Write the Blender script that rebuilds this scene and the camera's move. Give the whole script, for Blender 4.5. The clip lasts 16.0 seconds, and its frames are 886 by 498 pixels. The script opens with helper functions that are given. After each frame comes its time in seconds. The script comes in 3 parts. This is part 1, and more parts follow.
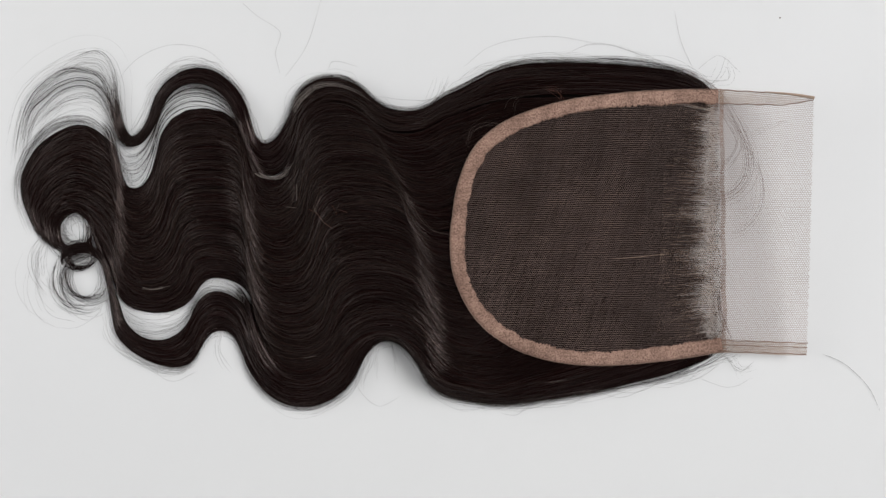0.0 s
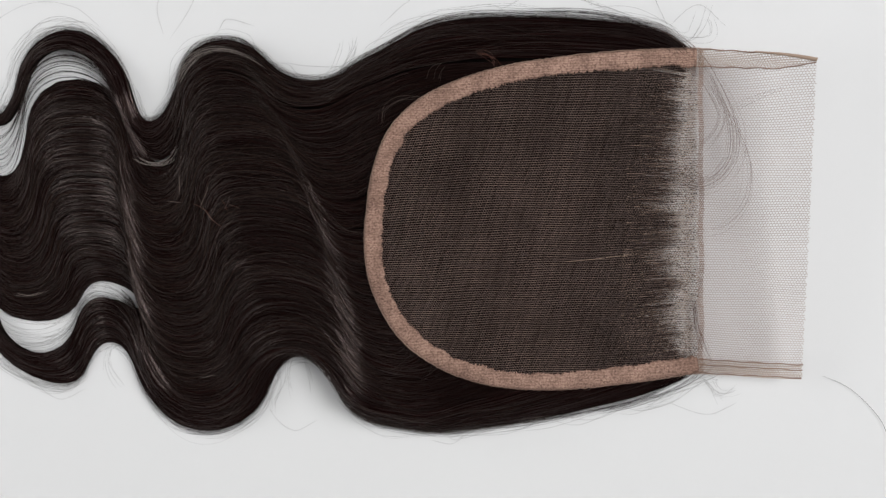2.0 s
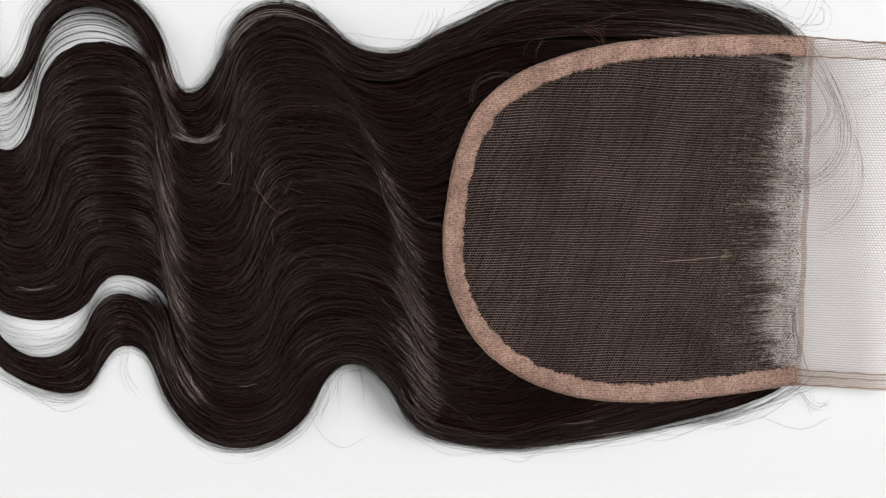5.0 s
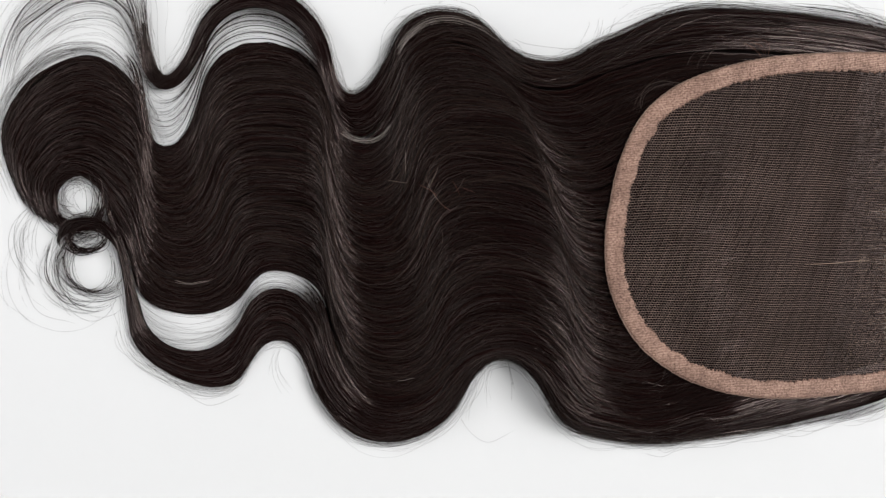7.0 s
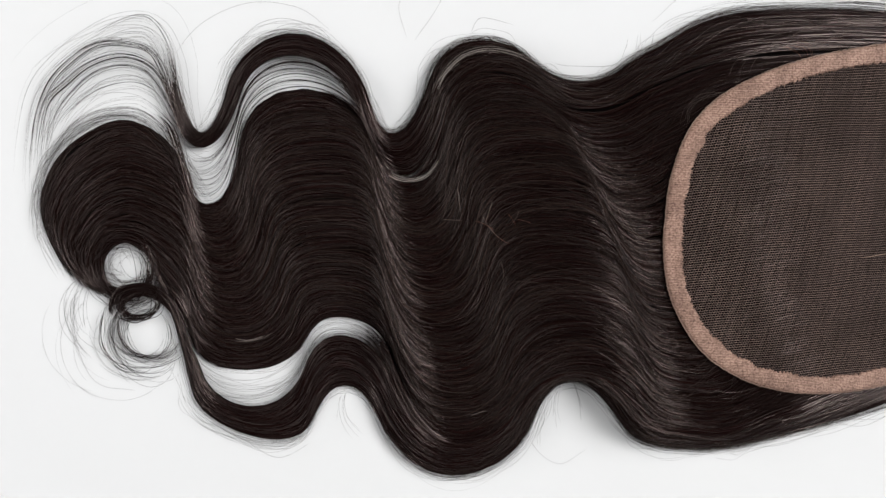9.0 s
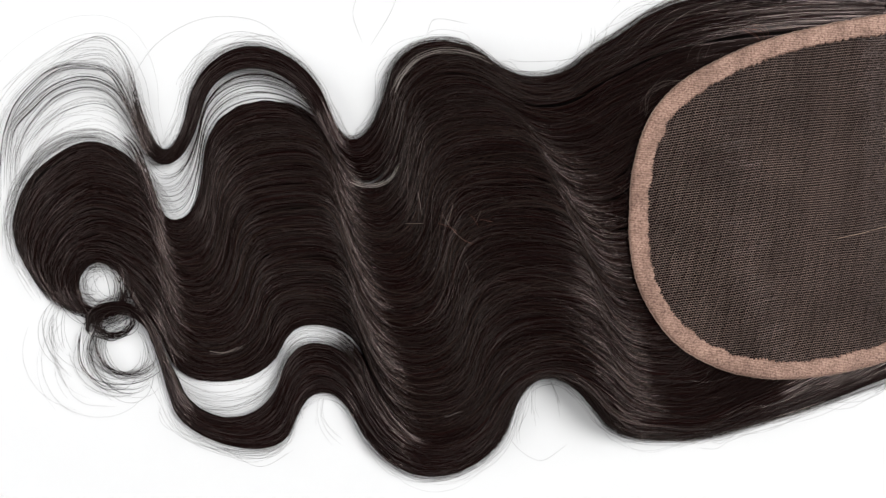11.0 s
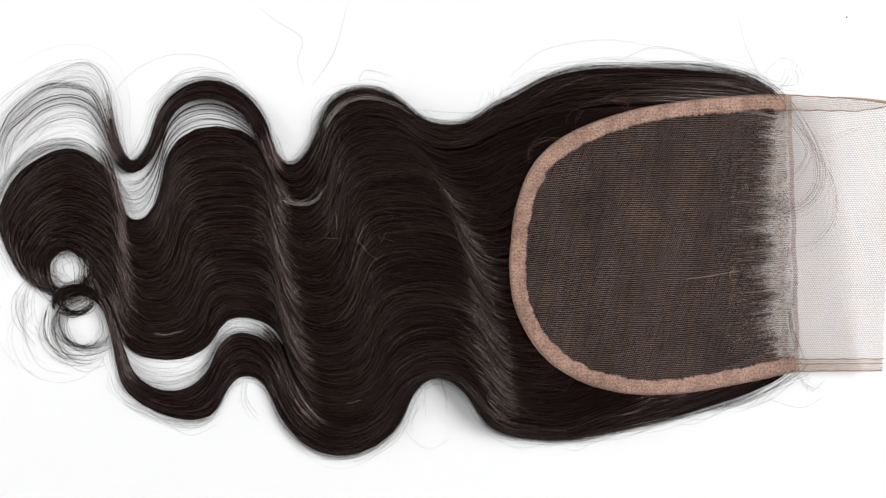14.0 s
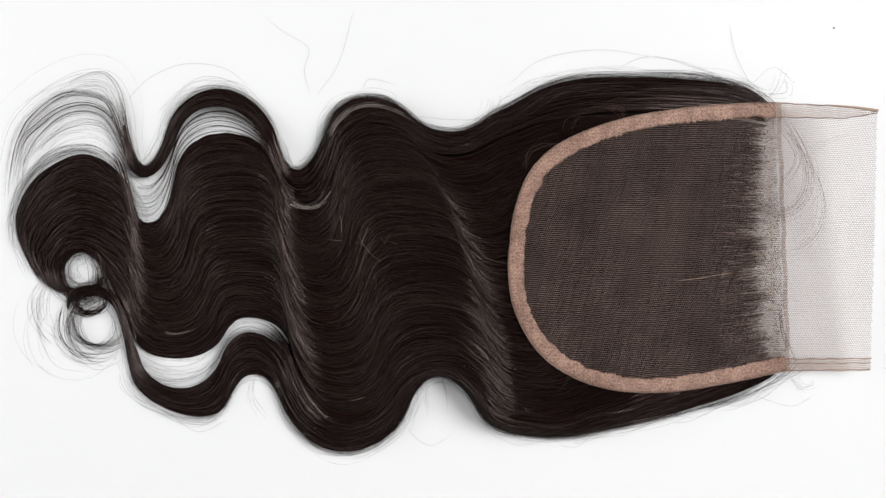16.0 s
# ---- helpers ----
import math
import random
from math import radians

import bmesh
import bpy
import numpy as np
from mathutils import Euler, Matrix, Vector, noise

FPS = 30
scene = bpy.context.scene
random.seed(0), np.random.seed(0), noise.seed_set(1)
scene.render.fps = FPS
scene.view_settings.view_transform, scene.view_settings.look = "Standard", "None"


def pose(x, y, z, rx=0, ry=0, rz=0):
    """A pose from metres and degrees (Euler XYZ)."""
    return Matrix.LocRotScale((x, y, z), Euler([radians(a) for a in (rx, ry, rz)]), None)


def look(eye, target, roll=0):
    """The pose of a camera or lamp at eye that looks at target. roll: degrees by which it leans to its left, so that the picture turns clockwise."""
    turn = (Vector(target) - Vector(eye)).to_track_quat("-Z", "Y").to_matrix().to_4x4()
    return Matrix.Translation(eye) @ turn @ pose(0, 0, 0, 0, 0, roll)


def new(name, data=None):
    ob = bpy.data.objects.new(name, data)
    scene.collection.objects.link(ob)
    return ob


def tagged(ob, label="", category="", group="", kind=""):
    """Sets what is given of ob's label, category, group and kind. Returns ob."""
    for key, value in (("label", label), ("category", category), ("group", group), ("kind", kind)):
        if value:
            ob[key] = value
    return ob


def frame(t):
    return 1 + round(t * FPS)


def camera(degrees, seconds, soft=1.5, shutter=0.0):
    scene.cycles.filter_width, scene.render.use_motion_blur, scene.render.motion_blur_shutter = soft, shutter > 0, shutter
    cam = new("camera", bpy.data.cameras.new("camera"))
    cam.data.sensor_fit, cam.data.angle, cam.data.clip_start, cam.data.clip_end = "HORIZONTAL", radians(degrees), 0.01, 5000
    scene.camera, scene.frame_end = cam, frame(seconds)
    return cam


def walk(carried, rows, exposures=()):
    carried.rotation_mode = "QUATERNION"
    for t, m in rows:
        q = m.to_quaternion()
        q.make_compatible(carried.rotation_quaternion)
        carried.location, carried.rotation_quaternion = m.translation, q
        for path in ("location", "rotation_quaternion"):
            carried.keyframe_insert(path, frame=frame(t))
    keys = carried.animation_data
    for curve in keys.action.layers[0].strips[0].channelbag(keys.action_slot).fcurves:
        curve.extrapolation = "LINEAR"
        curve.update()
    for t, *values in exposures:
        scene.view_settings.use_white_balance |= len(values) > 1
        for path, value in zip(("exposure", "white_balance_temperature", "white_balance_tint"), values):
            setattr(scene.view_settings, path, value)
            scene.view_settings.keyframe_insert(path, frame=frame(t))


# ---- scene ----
cam = camera(58.0, 16.0, soft=1.35)
PATH = [
    (0, (0.02536, 0.00228, 0.33878), (-0.20547, -0.10599, -1.64490), -113.02),
    (0.5, (0.03583, 0.00751, 0.31947), (-0.22175, -0.12597, -1.65938), -115.07),
    (1, (0.04206, 0.01034, 0.30427), (-0.23301, -0.15110, -1.67014), -117.85),
    (1.5, (0.04758, 0.01505, 0.28882), (-0.24349, -0.18103, -1.68015), -121.71),
    (2, (0.05660, 0.02183, 0.27376), (-0.24342, -0.24614, -1.68536), -129.99),
    (2.5, (0.05727, 0.02425, 0.26337), (-0.22229, -0.26368, -1.69595), -134.51),
    (3, (0.05058, 0.02437, 0.25873), (-0.18812, -0.26734, -1.70543), -139.56),
    (3.2, (0.04799, 0.02479, 0.25664), (-0.17712, -0.26935, -1.70876), -141.46),
    (5.3, (-0.00750, 0.00668, 0.25341), (-0.08520, -0.19443, -1.73486), -155.20),
    (5.5, (-0.01393, 0.00584, 0.25394), (-0.08051, -0.19256, -1.73508), -157.63),
    (6, (-0.02816, 0.00279, 0.25786), (-0.07590, -0.18418, -1.73281), -161.34),
    (6.5, (-0.04245, 0.00079, 0.26206), (-0.06691, -0.16765, -1.73069), -167.06),
    (7, (-0.05819, -0.00051, 0.26480), (-0.06701, -0.15920, -1.72887), -172.45),
    (7.5, (-0.07328, -0.00068, 0.26676), (-0.06445, -0.15290, -1.72742), -179.91),
    (8, (-0.07872, 0.00861, 0.26399), (-0.05346, -0.16399, -1.72839), 173.40),
    (8.5, (-0.08335, 0.01498, 0.26187), (-0.03750, -0.18061, -1.72801), 166.85),
    (11, (-0.06381, 0.01824, 0.26177), (-0.08856, -0.20553, -1.72552), -178.24),
    (11.5, (-0.05597, 0.02095, 0.26871), (-0.08275, -0.19961, -1.71891), -176.89),
    (12, (-0.04717, 0.02233, 0.27604), (-0.07367, -0.19774, -1.71164), -176.06),
    (12.5, (-0.04181, 0.02230, 0.28372), (-0.05442, -0.19194, -1.70473), -178.33),
    (13, (-0.03709, 0.02050, 0.29299), (-0.05363, -0.17780, -1.69709), -176.32),
    (13.5, (-0.03377, 0.01984, 0.30393), (-0.05083, -0.15215, -1.68859), -174.69),
    (14, (-0.03123, 0.01869, 0.31044), (-0.04996, -0.14043, -1.68314), -173.30),
    (14.5, (-0.03118, 0.01805, 0.31523), (-0.05175, -0.12940, -1.67922), -172.12),
    (15, (-0.02995, 0.01692, 0.31928), (-0.05683, -0.11919, -1.67590), -168.87),
    (15.5, (-0.02837, 0.01792, 0.32164), (-0.06069, -0.11882, -1.67342), -166.88),
    (16, (-0.02961, 0.01686, 0.32126), (-0.06034, -0.11953, -1.67384), -167.26),
]
EXPOSURES = [(0.0, 0.02), (1.5, 0.03), (3.0, 0.17), (5.5, 0.33), (7.0, 0.33), (8.5, 0.32), (11.0, 0.51), (13.0, 0.52), (16.0, 0.41)]
walk(cam, [(t, look(eye, target, roll)) for t, eye, target, roll in PATH], EXPOSURES)

# ---- light: a faint broad fill added over the table, a softbox on either side, an added plain room round them ----
world = bpy.data.worlds.new("world")
scene.world = world
world.use_nodes = True
world.node_tree.nodes["Background"].inputs[0].default_value = (1, 1, 1, 1)
world.node_tree.nodes["Background"].inputs[1].default_value = 0.05


def area_lamp(name, eye, target, width, depth, power, colour):
    data = bpy.data.lights.new(name, "AREA")
    data.shape, data.size, data.size_y, data.energy, data.color = "RECTANGLE", width, depth, power, colour
    ob = new(name, data)
    ob.matrix_world = look(eye, target)
    return ob


# Unseen broad fill, added to soften the shadows in the hollows of the hair.
area_lamp("overhead_lamp", (-1.1, 0.0, 2.3), (-1.1, 0.01, 0.0), 1.8, 2.4, 6, (1.0, 1.0, 1.0))
area_lamp("softbox_lamp", (-1.25, 0.08, 0.62), (-0.05, 0.0, 0.0), 1.1, 0.5, 6, (1.0, 1.0, 1.0))
area_lamp("softbox_lamp", (1.95, 0.7, 2.1), (-0.08, 0.0, 0.0), 1.7, 1.3, 78, (1.0, 1.0, 1.0))


# ---- materials ----
def material(name):
    mat = bpy.data.materials.new(name)
    mat.use_nodes = True
    nodes, links = mat.node_tree.nodes, mat.node_tree.links
    return mat, nodes, links, nodes["Principled BSDF"]


def ramp(nodes, links, source, stops):
    node = nodes.new("ShaderNodeValToRGB")
    while len(node.color_ramp.elements) < len(stops):
        node.color_ramp.elements.new(0.5)
    for element, (place, colour) in zip(node.color_ramp.elements, stops):
        element.position, element.color = place, (*colour, 1)
    links.new(source, node.inputs[0])
    return node.outputs[0]


def noise_out(nodes, links, scale, detail=4.0, out="Fac"):
    coord = nodes.new("ShaderNodeTexCoord")
    node = nodes.new("ShaderNodeTexNoise")
    node.inputs["Scale"].default_value, node.inputs["Detail"].default_value = scale, detail
    links.new(coord.outputs["Object"], node.inputs["Vector"])
    return node.outputs[out]


def bump(nodes, links, height, shader, strength, distance):
    node = nodes.new("ShaderNodeBump")
    node.inputs["Strength"].default_value, node.inputs["Distance"].default_value = strength, distance
    links.new(height, node.inputs["Height"])
    links.new(node.outputs[0], shader.inputs["Normal"])


def white_surface():
    mat, n, l, s = material("white_laminate")
    l.new(ramp(n, l, noise_out(n, l, 3.0), [(0.3, (0.79, 0.79, 0.795)), (0.7, (0.82, 0.82, 0.82))]), s.inputs["Base Color"])
    s.inputs["Roughness"].default_value = 0.55
    s.inputs["Specular IOR Level"].default_value = 0.3
    bump(n, l, noise_out(n, l, 900.0), s, 0.08, 0.0002)
    return mat


def wall_paint(name, tone):
    mat, n, l, s = material(name)
    l.new(ramp(n, l, noise_out(n, l, 2.0), [(0.3, (tone * 0.92,) * 3), (0.7, (tone,) * 3)]), s.inputs["Base Color"])
    s.inputs["Roughness"].default_value = 0.9
    bump(n, l, noise_out(n, l, 200.0), s, 0.1, 0.001)
    return mat


def hair_material(name, dark, light, rough, shine=1.0):
    mat, n, l, s = material(name)
    geo = n.new("ShaderNodeNewGeometry")
    l.new(ramp(n, l, geo.outputs["Random Per Island"], [(0.0, dark), (0.75, tuple((a * 2 + b) / 3 for a, b in zip(dark, light))), (1.0, light)]), s.inputs["Base Color"])
    s.inputs["Roughness"].default_value = rough
    gloss = n.new("ShaderNodeMapRange")
    gloss.inputs["To Min"].default_value, gloss.inputs["To Max"].default_value = 0.03, shine
    power = n.new("ShaderNodeMath")
    power.operation = "POWER"
    power.inputs[1].default_value = 2.6
    white = n.new("ShaderNodeTexWhiteNoise")
    white.noise_dimensions = "1D"
    l.new(geo.outputs["Random Per Island"], white.inputs["W"])
    l.new(white.outputs["Value"], power.inputs[0])
    l.new(power.outputs[0], gloss.inputs["Value"])
    l.new(gloss.outputs[0], s.inputs["Specular IOR Level"])
    s.inputs["Specular Tint"].default_value = (1.0, 0.8, 0.74, 1)
    return mat


def thread_material(name, low, high):
    mat, n, l, s = material(name)
    l.new(ramp(n, l, noise_out(n, l, 60.0), [(0.35, low), (0.65, high)]), s.inputs["Base Color"])
    s.inputs["Roughness"].default_value = 0.6
    s.inputs["Specular IOR Level"].default_value = 0.3
    return mat


def tape_material():
    """Folded tan net, stitched flat: fine thread rows with mottled wear."""
    mat, n, l, s = material("tan_binding_net")
    coord = n.new("ShaderNodeTexCoord")
    rows = n.new("ShaderNodeTexWave")
    rows.bands_direction = "Y"
    rows.inputs["Scale"].default_value = 600
    rows.inputs["Distortion"].default_value = 3.5
    rows.inputs["Detail"].default_value = 2.0
    rows.inputs["Detail Scale"].default_value = 0.6
    l.new(coord.outputs["Object"], rows.inputs["Vector"])
    base = ramp(n, l, noise_out(n, l, 1500.0, 3.0), [(0.3, (0.17, 0.095, 0.072)), (0.45, (0.34, 0.205, 0.155)), (0.62, (0.48, 0.31, 0.24))])
    patch = ramp(n, l, noise_out(n, l, 150.0, 4.0), [(0.36, (0.74, 0.71, 0.7)), (0.62, (1.1, 1.1, 1.1))])
    worn = n.new("ShaderNodeMix")
    worn.data_type, worn.blend_type = "RGBA", "MULTIPLY"
    worn.inputs[0].default_value = 1.0
    l.new(base, worn.inputs[6])
    l.new(patch, worn.inputs[7])
    line = ramp(n, l, rows.outputs["Fac"], [(0.0, (0.6, 0.56, 0.53)), (0.4, (0.92, 0.91, 0.9)), (1.0, (1.04, 1.04, 1.04))])
    mix = n.new("ShaderNodeMix")
    mix.data_type, mix.blend_type = "RGBA", "MULTIPLY"
    mix.inputs[0].default_value = 1.0
    l.new(worn.outputs[2], mix.inputs[6])
    l.new(line, mix.inputs[7])
    l.new(mix.outputs[2], s.inputs["Base Color"])
    s.inputs["Roughness"].default_value = 0.7
    bump(n, l, rows.outputs["Fac"], s, 0.6, 0.0002)
    return mat


WHITE, PAINT, PALE = white_surface(), wall_paint("dim_unseen_wall", 0.12), wall_paint("white_bounce_wall", 0.55)
CEILING = wall_paint("grey_bounce_ceiling", 0.36)
HAIR = hair_material("brown_black_hair", (0.0038, 0.0014, 0.0013), (0.0145, 0.0055, 0.005), 0.14, 1.1)
DULL = hair_material("dull_root_hair", (0.0042, 0.002, 0.0018), (0.014, 0.0065, 0.0055), 0.5, 0.1)
FINE = hair_material("fine_hair", (0.012, 0.009, 0.008), (0.04, 0.028, 0.022), 0.4)
GLINT = hair_material("lighter_hair", (0.008, 0.005, 0.0045), (0.034, 0.021, 0.017), 0.25)
RUSTY = hair_material("red_brown_hair", (0.08, 0.032, 0.022), (0.14, 0.065, 0.048), 0.3)
BROWN = hair_material("pale_brown_hair", (0.08, 0.045, 0.04), (0.19, 0.118, 0.104), 0.4)
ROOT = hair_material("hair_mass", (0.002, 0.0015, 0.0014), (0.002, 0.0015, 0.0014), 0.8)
NET = thread_material("tan_net_thread", (0.155, 0.108, 0.094), (0.25, 0.177, 0.155))
CLEAR = thread_material("pale_net_thread", (0.47, 0.385, 0.36), (0.56, 0.475, 0.45))
HEM = thread_material("hem_thread", (0.42, 0.3, 0.225), (0.5, 0.37, 0.285))
STITCH = thread_material("brown_stitch_thread", (0.2, 0.125, 0.095), (0.34, 0.225, 0.175))
# Pale base colour stands in for glints and the bright gap in the fold.
GLEAM_HAIR = hair_material("painted_gleam_hair", (0.22, 0.19, 0.175), (0.42, 0.37, 0.34), 0.3)
LIGHT_HAIR = hair_material("light_brown_hair", (0.07, 0.055, 0.048), (0.17, 0.13, 0.11), 0.3)
TAPE = tape_material()


# ---- helpers ----
def mesh_object(name, verts, faces, mat, parent=None, label="", smooth=True):
    """One mesh object in metres from vertex and quad arrays in millimetres."""
    verts = np.asarray(verts, dtype=np.float32).reshape(-1, 3) * 0.001
    faces = np.asarray(faces, dtype=np.int32).reshape(-1, 4)
    me = bpy.data.meshes.new(name)
    me.vertices.add(len(verts))
    me.vertices.foreach_set("co", verts.ravel())
    me.loops.add(faces.size)
    me.loops.foreach_set("vertex_index", faces.ravel())
    me.polygons.add(len(faces))
    me.polygons.foreach_set("loop_start", np.arange(0, faces.size, 4, dtype=np.int32))
    me.polygons.foreach_set("use_smooth", np.full(len(faces), smooth))
    me.update(calc_edges=True)
    me.materials.append(mat)
    ob = new(name, me)
    if parent:
        ob.parent = parent
    if label:
        ob["label"] = label
    return ob


def part(name, bm, mat, parent=None, label=""):
    me = bpy.data.meshes.new(name)
    bm.to_mesh(me)
    bm.free()
    me.materials.append(mat)
    ob = new(name, me)
    if parent:
        ob.parent = parent
    if label:
        ob["label"] = label
    return ob


def spline(points, u, pull=None):
    """A smooth curve through points (K, ...) at the parameters u; pull (K, ...) scales the tangent at each point."""
    p = np.asarray(points, dtype=float)
    k = len(p)
    slope = np.gradient(p, axis=0) * (1.0 if pull is None else pull)
    u = np.clip(np.asarray(u, dtype=float), 0, k - 1 - 1e-9)
    i = u.astype(int)
    f = (u - i).reshape(u.shape + (1,) * (p.ndim - 1))
    b, c, m, n = p[i], p[i + 1], slope[i], slope[i + 1]
    return (2 * f ** 3 - 3 * f * f + 1) * b + (f ** 3 - 2 * f * f + f) * m + (3 * f * f - 2 * f ** 3) * c + (f ** 3 - f * f) * n


def smooth01(x):
    x = np.clip(x, 0, 1)
    return x * x * (3 - 2 * x)


def ribbons(paths, width):
    """Vertices and quads of roof-shaped strands along paths (N, S, 3), each of its own width (N,), thinning to its ends."""
    n, s, _ = paths.shape
    d = np.gradient(paths, axis=1)
    side = np.stack([-d[..., 1], d[..., 0], np.zeros((n, s))], -1)
    side /= np.linalg.norm(side, axis=-1, keepdims=True) + 1e-9
    taper = np.minimum(1, 0.25 + 6 * np.minimum(np.linspace(0, 1, s), np.linspace(1, 0, s)))
    w = np.asarray(width).reshape(n, 1, 1) * taper.reshape(1, s, 1) * 0.5
    drop = np.array([0, 0, 1.0]) * w * 1.1
    verts = np.stack([paths - side * w - drop, paths, paths + side * w - drop], 2)
    base = (np.arange(n) * s * 3)[:, None] + (np.arange(s - 1) * 3)[None, :]
    quads = np.stack([np.stack([base + o + 1, base + o, base + o + 3, base + o + 4], -1) for o in (0, 1)], 2)
    return verts.reshape(-1, 3), quads.reshape(-1, 4)


# ---- the setting ----
def slab(name, x0, y0, z0, x1, y1, z1, mat, label):
    bm = bmesh.new()
    bmesh.ops.create_cube(bm, size=1, matrix=Matrix.LocRotScale(((x0 + x1) / 2, (y0 + y1) / 2, (z0 + z1) / 2), None, (x1 - x0, y1 - y0, z1 - z0)))
    return tagged(part(name, bm, mat), label, name.split("_")[0], kind="structure")


slab("floor", -2.6, -2.6, -0.05, 2.6, 2.6, 0.0, WHITE, "smooth white matte surface under the hair closure")
# Unseen walls and ceiling, added and toned to steer bounced light on the hair.
slab("wall_north", -2.6, 2.6, -0.05, 2.6, 2.7, 2.5, PAINT, "unseen grey wall added to keep side reflections dim")
slab("wall_south", -2.6, -2.7, -0.05, 2.6, -2.6, 2.5, PAINT, "unseen grey wall added to keep side reflections dim")
slab("wall_east", 2.6, -2.7, -0.05, 2.7, 2.7, 2.5, PALE, "unseen white wall added to bounce light")
slab("wall_west", -2.7, -2.7, -0.05, -2.6, 2.7, 2.5, PALE, "unseen white wall added to bounce light")
slab("ceiling", -2.7, -2.7, 2.5, 2.7, 2.7, 2.6, CEILING, "unseen grey ceiling added to bounce soft light")

# ---- the lace closure ----
closure = tagged(new("lace_closure"), "wavy brown-black hair closure with tan lace base lying on white surface", "hair closure")


def lace_z(x, y):
    """Height of the lace in millimetres: high over the hair, sloping down to the free front edge."""
    s = smooth01((100 - x) / 88)
    f = np.clip((x - 98) / 38, 0, 1)
    return 2.8 + 13.7 * s * (1 - 0.08 * ((y + 5) / 52) ** 2 * s) + f * (4 + 13 * (y + 50) / 98) + 0.25 * np.sin(x * 0.23 + y * 0.11) * s


# Guides of the hair from the hairline to the tips, in millimetres: outer edge, inner edge of the upper lock,
# upper edge, middle and lower edge of the main lock, inner and outer edge of the lower lock,
# then the edges of the dense rising end of the upper lock.
UPPER_OUT = [(95.2, 52.3), (81.5, 59.6), (48.1, 62.4), (13.1, 61.1), (-11.1, 49.8), (-30.9, 41.3), (-48.7, 48.8), (-65.3, 55), (-80.4, 43.4), (-92.5, 26.3),
             (-101.4, 41.2), (-123.7, 58.8), (-144.7, 43.5), (-154.5, 27.4), (-161.5, 49.6), (-171.4, 66.5), (-191, 61.2), (-205.1, 43.6), (-210.8, 24.5), (-212.1, 13.2)]
UPPER_IN = [(94.9, 45.3), (73.8, 48.8), (41, 49.8), (10.6, 47.3), (-11.2, 39.7), (-29.6, 32.7), (-45.2, 38.7), (-62.9, 45.3), (-77, 33.3), (-90.3, 16.4),
            (-102.5, 35.1), (-123.3, 51.7), (-140.8, 40), (-154, 24), (-163.2, 35.2), (-176.8, 33), (-191.4, 29), (-203.7, 16.6), (-206.4, 4.1), (-204.9, -5)]
MAIN_TOP = [(95.4, 43.1), (73.9, 46.2), (41, 47), (10.6, 44.9), (-10.7, 37.9), (-29.1, 30.6), (-45, 36.5), (-62.7, 43.1), (-76.4, 29.3), (-88.8, 10.9),
            (-100.8, 28.4), (-122.3, 41.3), (-141.5, 26.7), (-152.2, 4.9), (-161, 17.7), (-175, 32.1), (-191.9, 28.5), (-203.9, 16.6), (-206.7, 1.4), (-200.2, -16.9)]
MAIN_MID = [(96.7, 0.5), (66.5, -0.5), (38.2, -2.6), (14.6, -5.9), (3.5, -17.9), (-9.0, -23.3), (-23.5, -9.4), (-48.7, 0.3), (-66.1, -15.2), (-82.1, -28.2),
            (-97.2, -4.3), (-116.3, 4.9), (-133.3, -6.7), (-146.5, -21.9), (-158.1, -4.6), (-172.3, 8.8), (-185.9, 7.6), (-194.9, -1.5), (-195.9, -11.7), (-189.8, -23.1)]
MAIN_LOW = [(98.8, -45.6), (76.2, -51.5), (50.6, -59.1), (28.5, -65.7), (12.7, -70.4), (-1.5, -69.5), (-15.9, -61.1), (-36.4, -50.5), (-55.6, -63.4), (-76.1, -73.1),
            (-95.2, -45.4), (-112.3, -32.4), (-124.3, -41.1), (-142.5, -49.8), (-160.6, -40.2), (-168.5, -20.9), (-174.4, -9.9), (-181.7, -6.3), (-188.1, -11.8), (-187.9, -19.9)]
LOWER_IN = [(98.9, -47.2), (76.7, -53), (51.3, -60.6), (29.2, -67.3), (11.8, -72.2), (-4.2, -71.1), (-18.8, -63), (-36.4, -51.7), (-54.7, -65.2), (-76.1, -75.4),
            (-96, -52.3), (-111.9, -38.3), (-124.4, -50.3), (-140.5, -62.1), (-157.9, -50.6), (-164.9, -33.5), (-170.1, -22.7), (-179.2, -20.3), (-186.2, -24.4), (-184.5, -30.2)]
LOWER_OUT = [(100.5, -55.9), (83.1, -63.9), (55.1, -72.4), (31.5, -77.9), (14.6, -80.7), (-2.3, -80), (-19.8, -70.1), (-36.4, -55.9), (-50.1, -72), (-75.4, -87.8),
             (-99.4, -68.9), (-111.3, -55.9), (-122.5, -66.9), (-136.6, -73.6), (-161.2, -57.9), (-164.7, -39.9), (-168.1, -29), (-177.4, -23.8), (-187.2, -28), (-184.1, -33.8)]
RISING_OUT = [(95.2, 52.3), (81.5, 59.6), (48.1, 62.4), (13.1, 61.1), (-11.1, 49.8), (-30.9, 41.3), (-48.7, 48.8), (-65.3, 55), (-80.4, 43.4), (-92.5, 26.3),
              (-101.4, 41.2), (-123.7, 58.8), (-144.7, 43.5), (-154.5, 28.1), (-161.5, 49.6), (-171.4, 66.5), (-191, 61.2), (-205.1, 43.6), (-210.8, 24.5), (-212.1, 13.2)]
